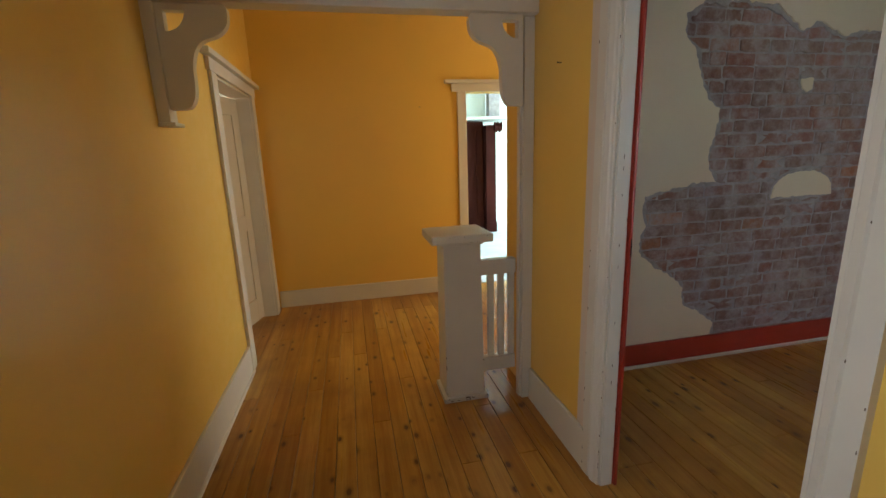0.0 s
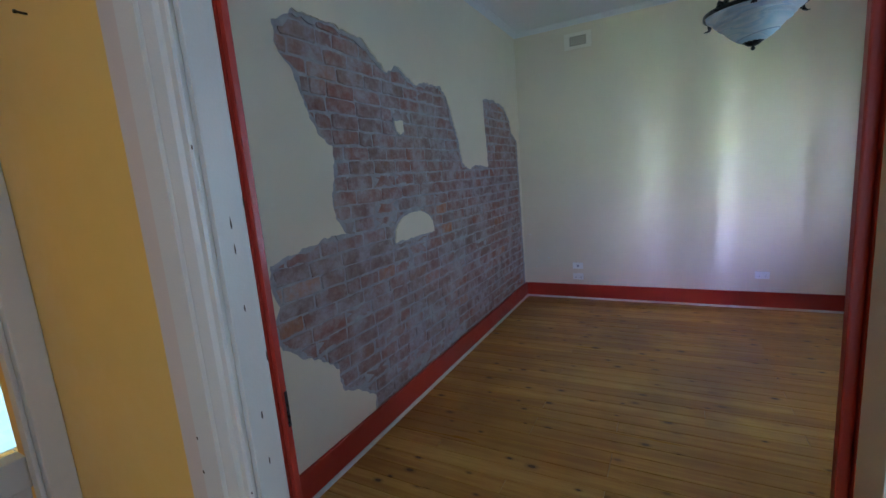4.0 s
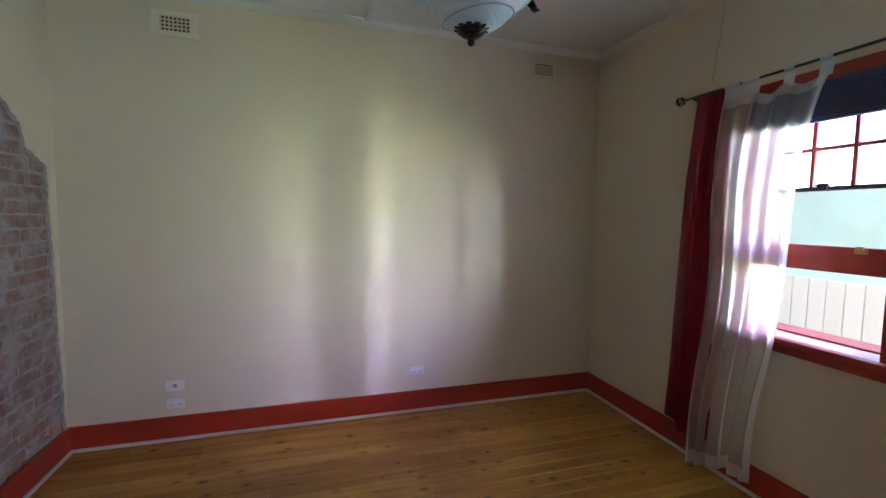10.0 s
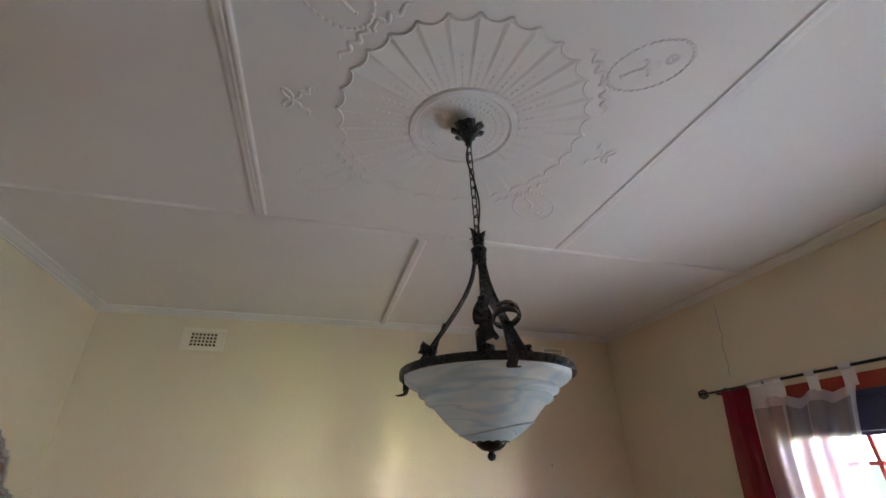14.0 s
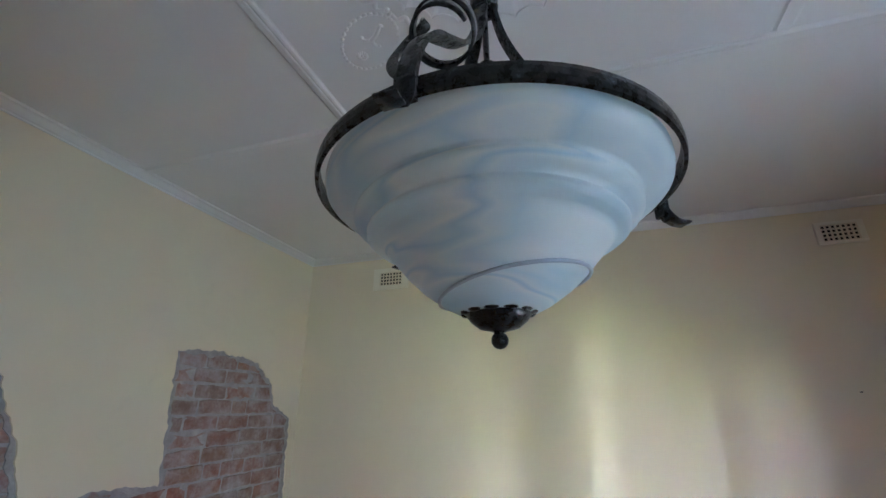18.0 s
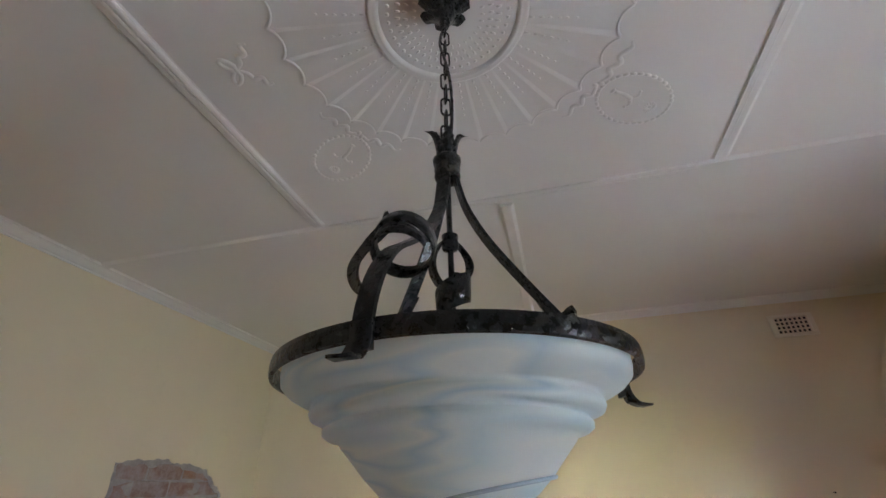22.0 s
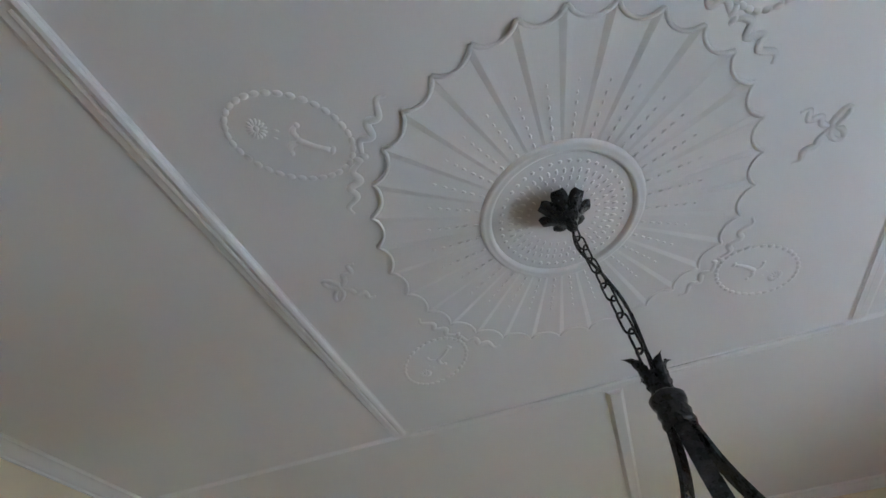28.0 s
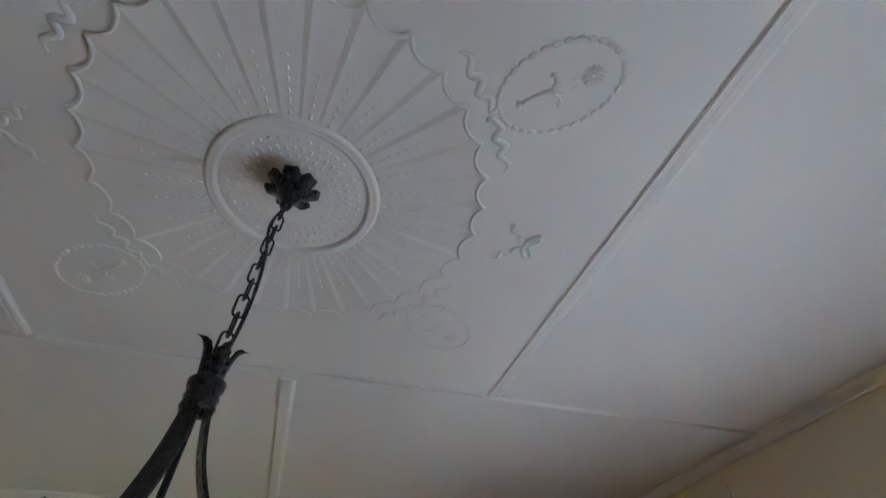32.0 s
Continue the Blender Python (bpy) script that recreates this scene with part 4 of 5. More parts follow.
for k in range(7):
    a = radians(20 + 360 / 7 * k)
    o, w = Vector((math.cos(a), math.sin(a), 0)), Vector((-math.sin(a), math.cos(a), 0))
    bm = bmesh.new()
    rows = []
    for j in range(7):
        u = j / 6
        p = Vector((CX, LY, 2.926 + 0.034 * math.sin(1.45 * u) - 0.010 * max(0, u - 0.7))) + o * (0.020 + 0.036 * u ** 1.1)
        h = 0.004 + 0.0135 * math.sin(math.pi * (0.10 + 0.72 * u)) ** 0.8
        rows.append([bm.verts.new(p - w * h + Vector((0, 0, 0.004))), bm.verts.new(p), bm.verts.new(p + w * h + Vector((0, 0, 0.004))), bm.verts.new(p + Vector((0, 0, 0.002)))])
    for r0, r1 in zip(rows, rows[1:]):
        for q in range(4):
            bm.faces.new((r0[q], r0[(q + 1) % 4], r1[(q + 1) % 4], r1[q]))
    bm.faces.new(rows[0][::-1])
    bm.faces.new(rows[-1])
    part("petal", bm, M_IRON, cup, "", True)

# ---------------------------------------------------------------- window
def glass_build(t, b):
    b.inputs["Transmission Weight"].default_value = 1.0
    b.inputs["IOR"].default_value = 1.02


M_GLASS = material("window glass", (1, 1, 1), 0.02, 0, glass_build)
M_TRACK = material("grey aluminium track", (0.35, 0.34, 0.35), 0.5, 0.3)
window = thing("window_1", (4.16, Y_S, WIN[2]), "red painted timber double-hung window with one sash raised", "window", kind="structure")
YF = Y_S - 0.05                                      # face of the sashes
part("stool", boxes((WIN[0] - 0.06, WIN[1] + 0.06, Y_S - 0.14, Y_S + 0.045, WIN[2] - 0.035, WIN[2] - 0.001), bevel=0.008), M_RED, window, "red painted inner sill")
part("apron", boxes((WIN[0] - 0.03, WIN[1] + 0.03, Y_S + 0.001, Y_S + 0.018, WIN[2] - 0.085, WIN[2] - 0.036), bevel=0.004), M_RED, window)
part("outer_sill", boxes((WIN[0] + 0.001, WIN[1] - 0.001, Y_S - 0.30, Y_S - 0.141, WIN[2] - 0.04, WIN[2] + 0.01), bevel=0.004), M_RED, window)
part("head", boxes((WIN[0] - 0.06, WIN[1] + 0.06, Y_S + 0.001, Y_S + 0.022, 2.262, 2.335), bevel=0.004), M_RED, window, "red painted head board")
part("head_lining", boxes((WIN[0] + 0.001, WIN[1] - 0.001, Y_S - 0.14, Y_S, 2.255, 2.299)), M_RED, window)
for x0, x1 in ((WIN[0] - 0.06, WIN[0] + 0.02), (WIN[1] - 0.02, WIN[1] + 0.06)):
    part("casing", boxes((x0, x1, Y_S + 0.001, Y_S + 0.022, WIN[2], 2.261), bevel=0.004), M_RED, window)
for x0, x1 in ((WIN[0] + 0.0205, WIN[0] + 0.04), (WIN[1] - 0.04, WIN[1] - 0.0205)):
    part("lining", boxes((x0, x1, Y_S - 0.14, Y_S - 0.001, WIN[2] + 0.001, 2.254)), M_RED, window)
part("mullion", boxes((4.065, 4.245, Y_S - 0.13, Y_S + 0.012, WIN[2], 2.254), bevel=0.006), M_RED, window, "broad red painted mullion")
part("mullion_bead", boxes((4.14, 4.17, Y_S + 0.0125, Y_S + 0.020, WIN[2] + 0.001, 2.25), bevel=0.003), M_RED, window)


def double_hung(x0, x1):
    """Upper sash with small panes; lower sash pushed up before it."""
    upper = part("upper_sash", boxes((x0, x0 + 0.03, YF - 0.075, YF - 0.045, 1.42, 2.25), (x1 - 0.03, x1, YF - 0.075, YF - 0.045, 1.42, 2.25), (x0 + 0.0305, x1 - 0.0305, YF - 0.075, YF - 0.045, 1.42, 1.455), (x0 + 0.0305, x1 - 0.0305, YF - 0.075, YF - 0.045, 2.21, 2.25), bevel=0.003), M_RED, window)
    w = (x1 - x0 - 0.06) / 3
    for k in (1, 2):
        part("glazing_bar", boxes((x0 + 0.03 + k * w - 0.010, x0 + 0.03 + k * w + 0.010, YF - 0.072, YF - 0.048, 1.752, 2.21), bevel=0.003), M_RED, upper)
    for z in (1.745, 1.955):
        part("glazing_bar", boxes((x0 + 0.031, x1 - 0.031, YF - 0.0715, YF - 0.0485, z - 0.009, z + 0.009), bevel=0.003), M_RED, upper)
    part("pane", boxes((x0 + 0.03, x1 - 0.03, YF - 0.0615, YF - 0.0585, 1.455, 2.21)), M_GLASS, upper).visible_shadow = False
    lower = part("lower_sash", boxes((x0, x0 + 0.028, YF - 0.038, YF - 0.006, 1.325, 1.755), (x1 - 0.028, x1, YF - 0.038, YF - 0.006, 1.325, 1.755), (x0 + 0.0285, x1 - 0.0285, YF - 0.038, YF - 0.006, 1.325, 1.455), bevel=0.003), M_RED, window, "red painted lower sash, raised")
    part("meeting_rail", boxes((x0 + 0.0285, x1 - 0.0285, YF - 0.036, YF - 0.008, 1.735, 1.757), bevel=0.003), M_IRON, lower, "dark meeting rail")
    part("pane", boxes((x0 + 0.028, x1 - 0.028, YF - 0.0235, YF - 0.0205, 1.455, 1.735)), M_GLASS, lower).visible_shadow = False
    lift = part("sash_lift", boxes(((x0 + x1) / 2 - 0.20, (x0 + x1) / 2 - 0.15, YF - 0.0055, YF + 0.004, 1.425, 1.452), ((x0 + x1) / 2 - 0.19, (x0 + x1) / 2 - 0.16, YF + 0.0045, YF + 0.016, 1.44, 1.462), bevel=0.002), M_BRASS, lower, "small brass sash catch")
    bm = bmesh.new()
    blob(bm, ((x0 + x1) / 2 + 0.02, YF - 0.018, 1.764), (0.035, 0.010, 0.010))
    part("sash_lock", bm, M_IRON, lower, "dark sash lock", True)
    part("side_track", boxes((x0 + 0.001, x0 + 0.024, YF - 0.04, YF - 0.008, WIN[2] + 0.011, 1.324)), M_TRACK, window, "grey sash track")


double_hung(4.246, 4.859)
double_hung(3.461, 4.064)

# venetian blind, drawn up
blind = thing("venetian_blind", (4.16, Y_S, 2.07), "navy blue venetian blind drawn up under the window head", "blind")
B0, B1 = Y_S + 0.024, Y_S + 0.062
part("headrail", boxes((3.44, 4.885, B0, B1, 2.222, 2.258), bevel=0.003), M_NAVY, blind)
for k in range(30):
    z = 2.086 + 0.0045 * k
    part("slat", boxes((3.445, 4.88, B0 + 0.0015 * (k % 2), B1 - 0.0015 * (k % 3), z, z + 0.004)), M_NAVY, blind)
part("bottom_rail", boxes((3.445, 4.88, B0, B1, 2.068, 2.084), bevel=0.003), M_NAVY, blind)
for x in (4.05, 4.62, 3.7):
    part("ladder_tape", sweep(bmesh.new(), [(x, B1 + 0.003, 2.062), (x, B1 + 0.003, 2.235)], circle(0.0022, 6)), M_PLASTIC, blind)
    bm = bmesh.new()
    blob(bm, (x, B1 + 0.004, 2.06), (0.006, 0.006, 0.010))
    part("tassel", bm, M_PLASTIC, blind, "", True)

# curtain rod
rod = thing("curtain_rod", (4.16, Y_S + 0.07, 2.36), "thin black metal curtain rod with ball finials", "curtain rod")
part("pole", sweep(bmesh.new(), [(2.98, Y_S + 0.07, 2.365), (5.335, Y_S + 0.07, 2.365)], circle(0.0075, 10)), M_IRON, rod, "", True)
for x in (2.955, 5.362):
    bm = bmesh.new()
    for k in range(4):
        a = math.pi * k / 4
        path = [Vector((x, Y_S + 0.07, 2.365)) + Vector((0.030 * math.cos(q), 0.027 * math.sin(q) * math.cos(a), 0.027 * math.sin(q) * math.sin(a))) for q in (2 * math.pi * j / 14 for j in range(14))]
        sweep(bm, path, circle(0.0040, 5), up=Vector((0, -math.sin(a), math.cos(a))), closed=True)
    part("finial", bm, M_IRON, rod, "cage-shaped ball finial", True)
for x in (3.05, 5.25):
    part("bracket", boxes((x - 0.008, x + 0.008, Y_S, Y_S + 0.078, 2.345, 2.357), (x - 0.012, x + 0.012, Y_S, Y_S + 0.004, 2.32, 2.39), bevel=0.002), M_IRON, rod)


def cloth(name, colour, through_light, clear):
    m = bpy.data.materials.new(name)
    m.use_nodes = True
    t = m.node_tree
    for n in list(t.nodes):
        t.nodes.remove(n)
    out = t.nodes.new("ShaderNodeOutputMaterial")
    dif, tra, tsp = (t.nodes.new("ShaderNodeBsdf" + k) for k in ("Diffuse", "Translucent", "Transparent"))
    dif.inputs["Color"].default_value = tra.inputs["Color"].default_value = (*colour, 1)
    a, b = t.nodes.new("ShaderNodeMixShader"), t.nodes.new("ShaderNodeMixShader")
    a.inputs[0].default_value = through_light
    t.links.new(dif.outputs[0], a.inputs[1])
    t.links.new(tra.outputs[0], a.inputs[2])
    weave = noise_of(t, coords(t, (900, 900, 900)), 1.0, 1)
    f = ramp(t, weave, [(0.3, (clear - 0.08,) * 3), (0.7, (clear + 0.08,) * 3)])
    t.links.new(f, b.inputs[0])
    t.links.new(a.outputs[0], b.inputs[1])
    t.links.new(tsp.outputs[0], b.inputs[2])
    t.links.new(b.outputs[0], out.inputs["Surface"])
    return m


M_SHEER = cloth("white voile", (0.95, 0.96, 0.98), 0.58, 0.56)
M_HEM = cloth("double white voile", (0.95, 0.96, 0.98), 0.55, 0.22)
M_WINE = cloth("wine red voile", (0.34, 0.010, 0.040), 0.55, 0.12)


def drape(bm, edge, z_of, y0, folds, deep, columns=70, rows=40, seed=0.0):
    """A hanging cloth: edge(u, v) gives x for u across and v down; folds run down it."""
    grid = []
    for i in range(columns + 1):
        u, col = i / columns, []
        for j in range(rows + 1):
            v = j / rows
            x = edge(u, v)
            fold = math.sin(folds * 2 * math.pi * u + 1.2 * math.sin(3 * v + seed)) * deep * (0.5 + 0.7 * v)
            fold += 0.012 * noise.noise(Vector((u * 7, v * 3, seed)))
            col.append(bm.verts.new((x, y0 + fold, z_of(u, v))))
        grid.append(col)
    for a, b in zip(grid, grid[1:]):
        for j in range(rows):
            bm.faces.new((a[j], b[j], b[j + 1], a[j + 1]))


sheer = thing("sheer_curtain", (4.9, Y_S + 0.08, 0.0), "white sheer voile curtain with tab tops, pulled aside", "curtain")
bm = bmesh.new()
TABS = ((4.505, 0.055), (4.672, 0.050), (4.855, 0.060), (4.900, 0.050), (4.965, 0.060), (5.010, 0.045))


def sheer_x(u, v):
    return (4.48 + 0.56 * u) + v ** 0.7 * (0.25 - 0.17 * u) + 0.02 * math.sin(9 * v)


def sheer_z(u, v):
    x = 4.48 + 0.56 * u
    droop = min(abs(x - q) for q, w in TABS)
    return 2.285 - 0.42 * max(0.0, droop - 0.02) - (2.25 - 0.03 * math.sin(u * 5) - 0.05 * (1 - u)) * v


drape(bm, sheer_x, sheer_z, Y_S + 0.085, 5.5, 0.022, columns=90, seed=1)
part("panel", bm, M_SHEER, sheer, "", True)
for name, u0, u1, v0, v1, columns, rows in (("side_hem", 0.0, 0.045, 0.0, 1.0, 4, 40), ("side_hem", 0.955, 1.0, 0.0, 1.0, 4, 40), ("top_hem", 0.0, 1.0, 0.0, 0.022, 90, 3), ("bottom_hem", 0.0, 1.0, 0.965, 1.0, 90, 3), ("seam", 0.40, 0.425, 0.0, 1.0, 2, 40), ("seam", 0.64, 0.67, 0.0, 1.0, 2, 40)):
    bm = bmesh.new()
    grid = []
    for i in range(columns + 1):
        u, col = u0 + (u1 - u0) * i / columns, []
        for j in range(rows + 1):
            v = v0 + (v1 - v0) * j / rows
            fold = math.sin(5.5 * 2 * math.pi * u + 1.2 * math.sin(3 * v + 1)) * 0.022 * (0.5 + 0.7 * v) + 0.012 * noise.noise(Vector((u * 7, v * 3, 1)))
            col.append(bm.verts.new((sheer_x(u, v), Y_S + 0.0875 + fold, sheer_z(u, v))))
        grid.append(col)
    for a, b in zip(grid, grid[1:]):
        for j in range(rows):
            bm.faces.new((a[j], b[j], b[j + 1], a[j + 1]))
    part(name, bm, M_HEM, sheer, "", True)
for x, w in TABS:
    bm = bmesh.new()
    path = [Vector((0, Y_S + 0.07 + 0.016 * math.sin(q), 2.365 + 0.016 * math.cos(q))) for q in (0.9 * math.pi * (2 * j / 10 - 1) for j in range(11))]
    path = [Vector((0, Y_S + 0.080, 2.275))] + path + [Vector((0, Y_S + 0.086, 2.275))]
    rows = [[bm.verts.new((x - w / 2, p.y, p.z)), bm.verts.new((x + w / 2, p.y, p.z))] for p in path]
    for a, b in zip(rows, rows[1:]):
        bm.faces.new((a[0], a[1], b[1], b[0]))
    part("tab", bm, M_HEM, sheer)
wine = thing("wine_curtain", (5.2, Y_S + 0.075, 0.0), "wine red voile scarf curtain hanging from the rod", "curtain")
bm = bmesh.new()
drape(bm, lambda u, v: 5.010 + 0.225 * u + v * (0.01 + 0.15 * u) + 0.012 * math.sin(6 * v), lambda u, v: 2.372 - (2.18 + 0.06 * math.sin(u * 4)) * v, Y_S + 0.05, 3.5, 0.02, seed=4)
part("panel", bm, M_WINE, wine, "", True)

drawn = thing("sheer_curtain", (3.5, Y_S + 0.08, 0.0), "white sheer voile curtain drawn across the other sash", "curtain")
bm = bmesh.new()
drape(bm, lambda u, v: 3.02 + 1.0 * u + 0.02 * math.sin(9 * v), lambda u, v: 2.35 - 2.32 * v, Y_S + 0.085, 9.5, 0.022, seed=7)
part("panel", bm, M_HEM, drawn, "", True)

# ---------------------------------------------------------------- outside the window
M_FENCE = paint("pale green painted sheet", (0.62, 0.85, 0.82), 0.5, 0.1)
structure("ground", boxes((-30, 40, -60, -2.35, -2.75, -2.6)), paint("dry grass", (0.22, 0.24, 0.09), 0.9, 0.4), "dry lawn outside the house", "ground")
fence = thing("fence", (5.6, -3.6, -2.6), "pale blue-green sheet fence with white pickets, in bright sun", "fence")
part("sheeting", boxes((5.15, 9.0, -3.7, -3.66, -2.6, 1.95)), M_FENCE, fence)
part("post", boxes((5.06, 5.13, -3.72, -3.64, -2.6, 2.3), bevel=0.004), M_NAVY, fence, "dark fence post")
part("rail", boxes((5.14, 9.0, -3.655, -3.61, 0.86, 0.94), bevel=0.004), M_FENCE, fence)
for k in range(22):
    x = 5.16 + 0.17 * k
    part("picket", boxes((x, x + 0.164, -3.60, -3.575, -2.6, 0.96), bevel=0.01), M_PLASTIC, fence, "white picket")


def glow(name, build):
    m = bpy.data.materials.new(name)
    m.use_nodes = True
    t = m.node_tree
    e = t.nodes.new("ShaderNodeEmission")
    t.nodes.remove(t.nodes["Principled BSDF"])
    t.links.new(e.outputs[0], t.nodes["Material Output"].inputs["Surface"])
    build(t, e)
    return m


def band_glow(t, e, power):
    """Glow coloured by height, green low to violet high, to tint the wall streaks."""
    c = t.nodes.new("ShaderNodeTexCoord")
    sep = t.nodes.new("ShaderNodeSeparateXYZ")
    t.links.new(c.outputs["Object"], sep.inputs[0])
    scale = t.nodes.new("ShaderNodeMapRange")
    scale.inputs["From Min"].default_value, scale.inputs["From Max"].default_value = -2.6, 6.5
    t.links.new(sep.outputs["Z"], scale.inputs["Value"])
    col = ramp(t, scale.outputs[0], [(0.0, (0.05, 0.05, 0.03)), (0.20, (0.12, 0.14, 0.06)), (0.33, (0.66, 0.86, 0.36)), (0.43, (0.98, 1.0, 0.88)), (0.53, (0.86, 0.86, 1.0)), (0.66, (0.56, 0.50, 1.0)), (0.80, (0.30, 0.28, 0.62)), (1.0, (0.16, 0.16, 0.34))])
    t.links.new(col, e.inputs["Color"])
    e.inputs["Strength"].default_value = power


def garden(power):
    return lambda t, e: band_glow(t, e, power)


# added glowing bands, the strong ones unseen, set to throw streaks on wall_east
backdrop = thing("backdrop", (1, -6.15, -2.6), "glowing garden haze with added upright light bands", "backdrop", kind="structure")
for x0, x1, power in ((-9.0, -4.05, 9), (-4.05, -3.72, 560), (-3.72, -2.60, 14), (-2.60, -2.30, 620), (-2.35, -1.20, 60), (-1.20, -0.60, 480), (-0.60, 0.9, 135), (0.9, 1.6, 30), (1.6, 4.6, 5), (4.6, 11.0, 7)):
    part("sky_band", boxes((x0, x1, -6.2, -6.1, -2.6, 6.5)), glow("garden haze and streak glow", garden(power)), backdrop)

# ---------------------------------------------------------------- vents, sockets and nails in the front room
def vent(y, z, rim):
    v = thing("wall_vent", (X_E, y, z), "cream painted terracotta wall vent with square holes", "vent", "wall vents")
    w, h, s, e = 0.086 + rim, 0.049 + 0.6 * rim, rim, 0.6 * rim
    bm = boxes((X_E - 0.014, X_E - 0.0005, y - w, y + w, z + h - e, z + h), (X_E - 0.014, X_E - 0.0005, y - w, y + w, z - h, z - h + e),
               (X_E - 0.014, X_E - 0.0005, y - w, y - w + s, z - h + e + 0.0005, z + h - e - 0.0005), (X_E - 0.014, X_E - 0.0005, y + w - s, y + w, z - h + e + 0.0005, z + h - e - 0.0005), bevel=0.003)
    part("frame", bm, M_RIM, v)
    # black sheet on the unpierced wall, painted shade for the vent's holes
    part("backing", boxes((X_E - 0.0015, X_E - 0.0004, y - w + s + 0.001, y + w - s - 0.001, z - h + e + 0.001, z + h - e - 0.001)), M_DARK, v)
    cols, rows, x0, x1 = 7, 4, X_E - 0.0090, X_E - 0.0016
    ys, zs = (2 * (w - s) - 0.002) / cols, (2 * (h - e) - 0.002) / rows
    bm = bmesh.new()
    for k in range(cols + 1):
        yy = y - w + s + 0.001 + k * ys
        box(bm, x0, x1, yy - 0.0042, yy + 0.0042, z - h + e + 0.001, z + h - e - 0.001)
    for k in range(rows + 1):
        zz = z - h + e + 0.001 + k * zs
        box(bm, x0 - 0.0004, x1 - 0.0002, y - w + s + 0.001, y + w - s - 0.001, zz - 0.0042, zz + 0.0042)
    part("grille", bm, M_CREAM, v)


vent(2.580, 2.800, 0.052)
vent(-0.138, 2.820, 0.028)


def socket(y, z, label, detail):
    s = thing("wall_socket", (X_E, y, z), label, "socket", "wall sockets")
    part("plate", boxes((X_E - 0.012, X_E, y - 0.058, y + 0.058, z - 0.036, z + 0.036), bevel=0.004), M_PLASTIC, s)
    if detail == "data":
        part("jack", boxes((X_E - 0.016, X_E - 0.0125, y - 0.012, y + 0.012, z - 0.014, z + 0.010), bevel=0.001), M_TRACK, s, "grey data jack")
    else:
        for d in (-0.028, 0.028):
            part("rocker", boxes((X_E - 0.017, X_E - 0.0125, y + d - 0.006, y + d + 0.006, z + 0.012, z + 0.028), bevel=0.001), M_PLASTIC, s)
            for a in (-0.3, 0.3):
                # thin black slips on the plate, painted shade in place of cut slots
                part("slot", boxes((X_E - 0.0132, X_E - 0.0122, y + d - 0.0012 + 0.02 * a, y + d + 0.0012 + 0.02 * a, z - 0.016, z - 0.004)), M_DARK, s)


socket(2.646, 0.384, "white plastic data socket on the cream wall", "data")
socket(2.646, 0.256, "white plastic double power socket above the red skirting", "power")
socket(0.932, 0.330, "white plastic double power socket above the red skirting", "power")


def nail(name, p, d, mat=None):
    bm = bmesh.new()
    sweep(bm, [Vector(p), Vector(p) + Vector(d) * 0.018], circle(0.0025, 8))
    blob(bm, Vector(p) + Vector(d) * 0.018, (0.004, 0.004, 0.004), 0, 8, 6)
    tagged(part(name, bm, mat or M_IRON), "small dark nail in the painted wall", "nail")


nail("nail", (X_E, 0.0, 1.98), (-1, 0, 0))
nail("nail", (X_HALL, 2.82, 1.872), (-1, 0, 0))
nail("nail", (1.572, Y_FAR, 1.946), (0, -1, 0))
nail("nail", (X_LEFT, 3.45, 1.80), (1, 0, 0))
nail("nail", (X_HALL, DOOR0 - 0.098, 1.50), (-1, 0, 0))

# hairline crack in the plaster over the window
bm = bmesh.new()
pts = [Vector((5.19 + 0.03 * noise.noise(Vector((k * 0.7, 3, 0))) - 0.004 * k, Y_S + 0.0012, 2.45 + 0.032 * k)) for k in range(15)]
sweep(bm, pts, bar(0.0035, 0.001), up=Vector((0, 1, 0)))
tagged(part("plaster_crack", bm, M_MORTAR), "hairline crack in cream plaster above the window", "crack")

# ---------------------------------------------------------------- arch across the hall
arch = thing("hall_arch", (0.9, ARCH, 0), "cream painted timber fretwork arch across the hall", "arch")
part("beam", boxes((X_LEFT + 0.001, X_HALL - 0.001, ARCH, ARCH + 0.10, 2.15, 2.40), bevel=0.006), M_WHITE, arch, "cream painted arch beam")
part("pilaster", boxes((X_HALL - 0.06, X_HALL - 0.0005, ARCH + 0.05, ARCH + 0.14, 0.0, 2.149), bevel=0.004), M_WHITE, arch, "cream painted post against the wall")
part("pilaster_moulding", boxes((X_HALL - 0.072, X_HALL - 0.0605, ARCH + 0.075, ARCH + 0.115, 0.0, 2.149), bevel=0.004), M_WHITE, arch)
part("stub_pilaster", boxes((X_LEFT + 0.0005, X_LEFT + 0.05, ARCH + 0.01, ARCH + 0.10, 1.66, 2.149), bevel=0.004), M_WHITE, arch, "short hanging post of the arch")
part("stub_foot", boxes((X_LEFT + 0.0005, X_LEFT + 0.072, ARCH - 0.002, ARCH + 0.112, 1.642, 1.659), bevel=0.005), M_WHITE, arch)


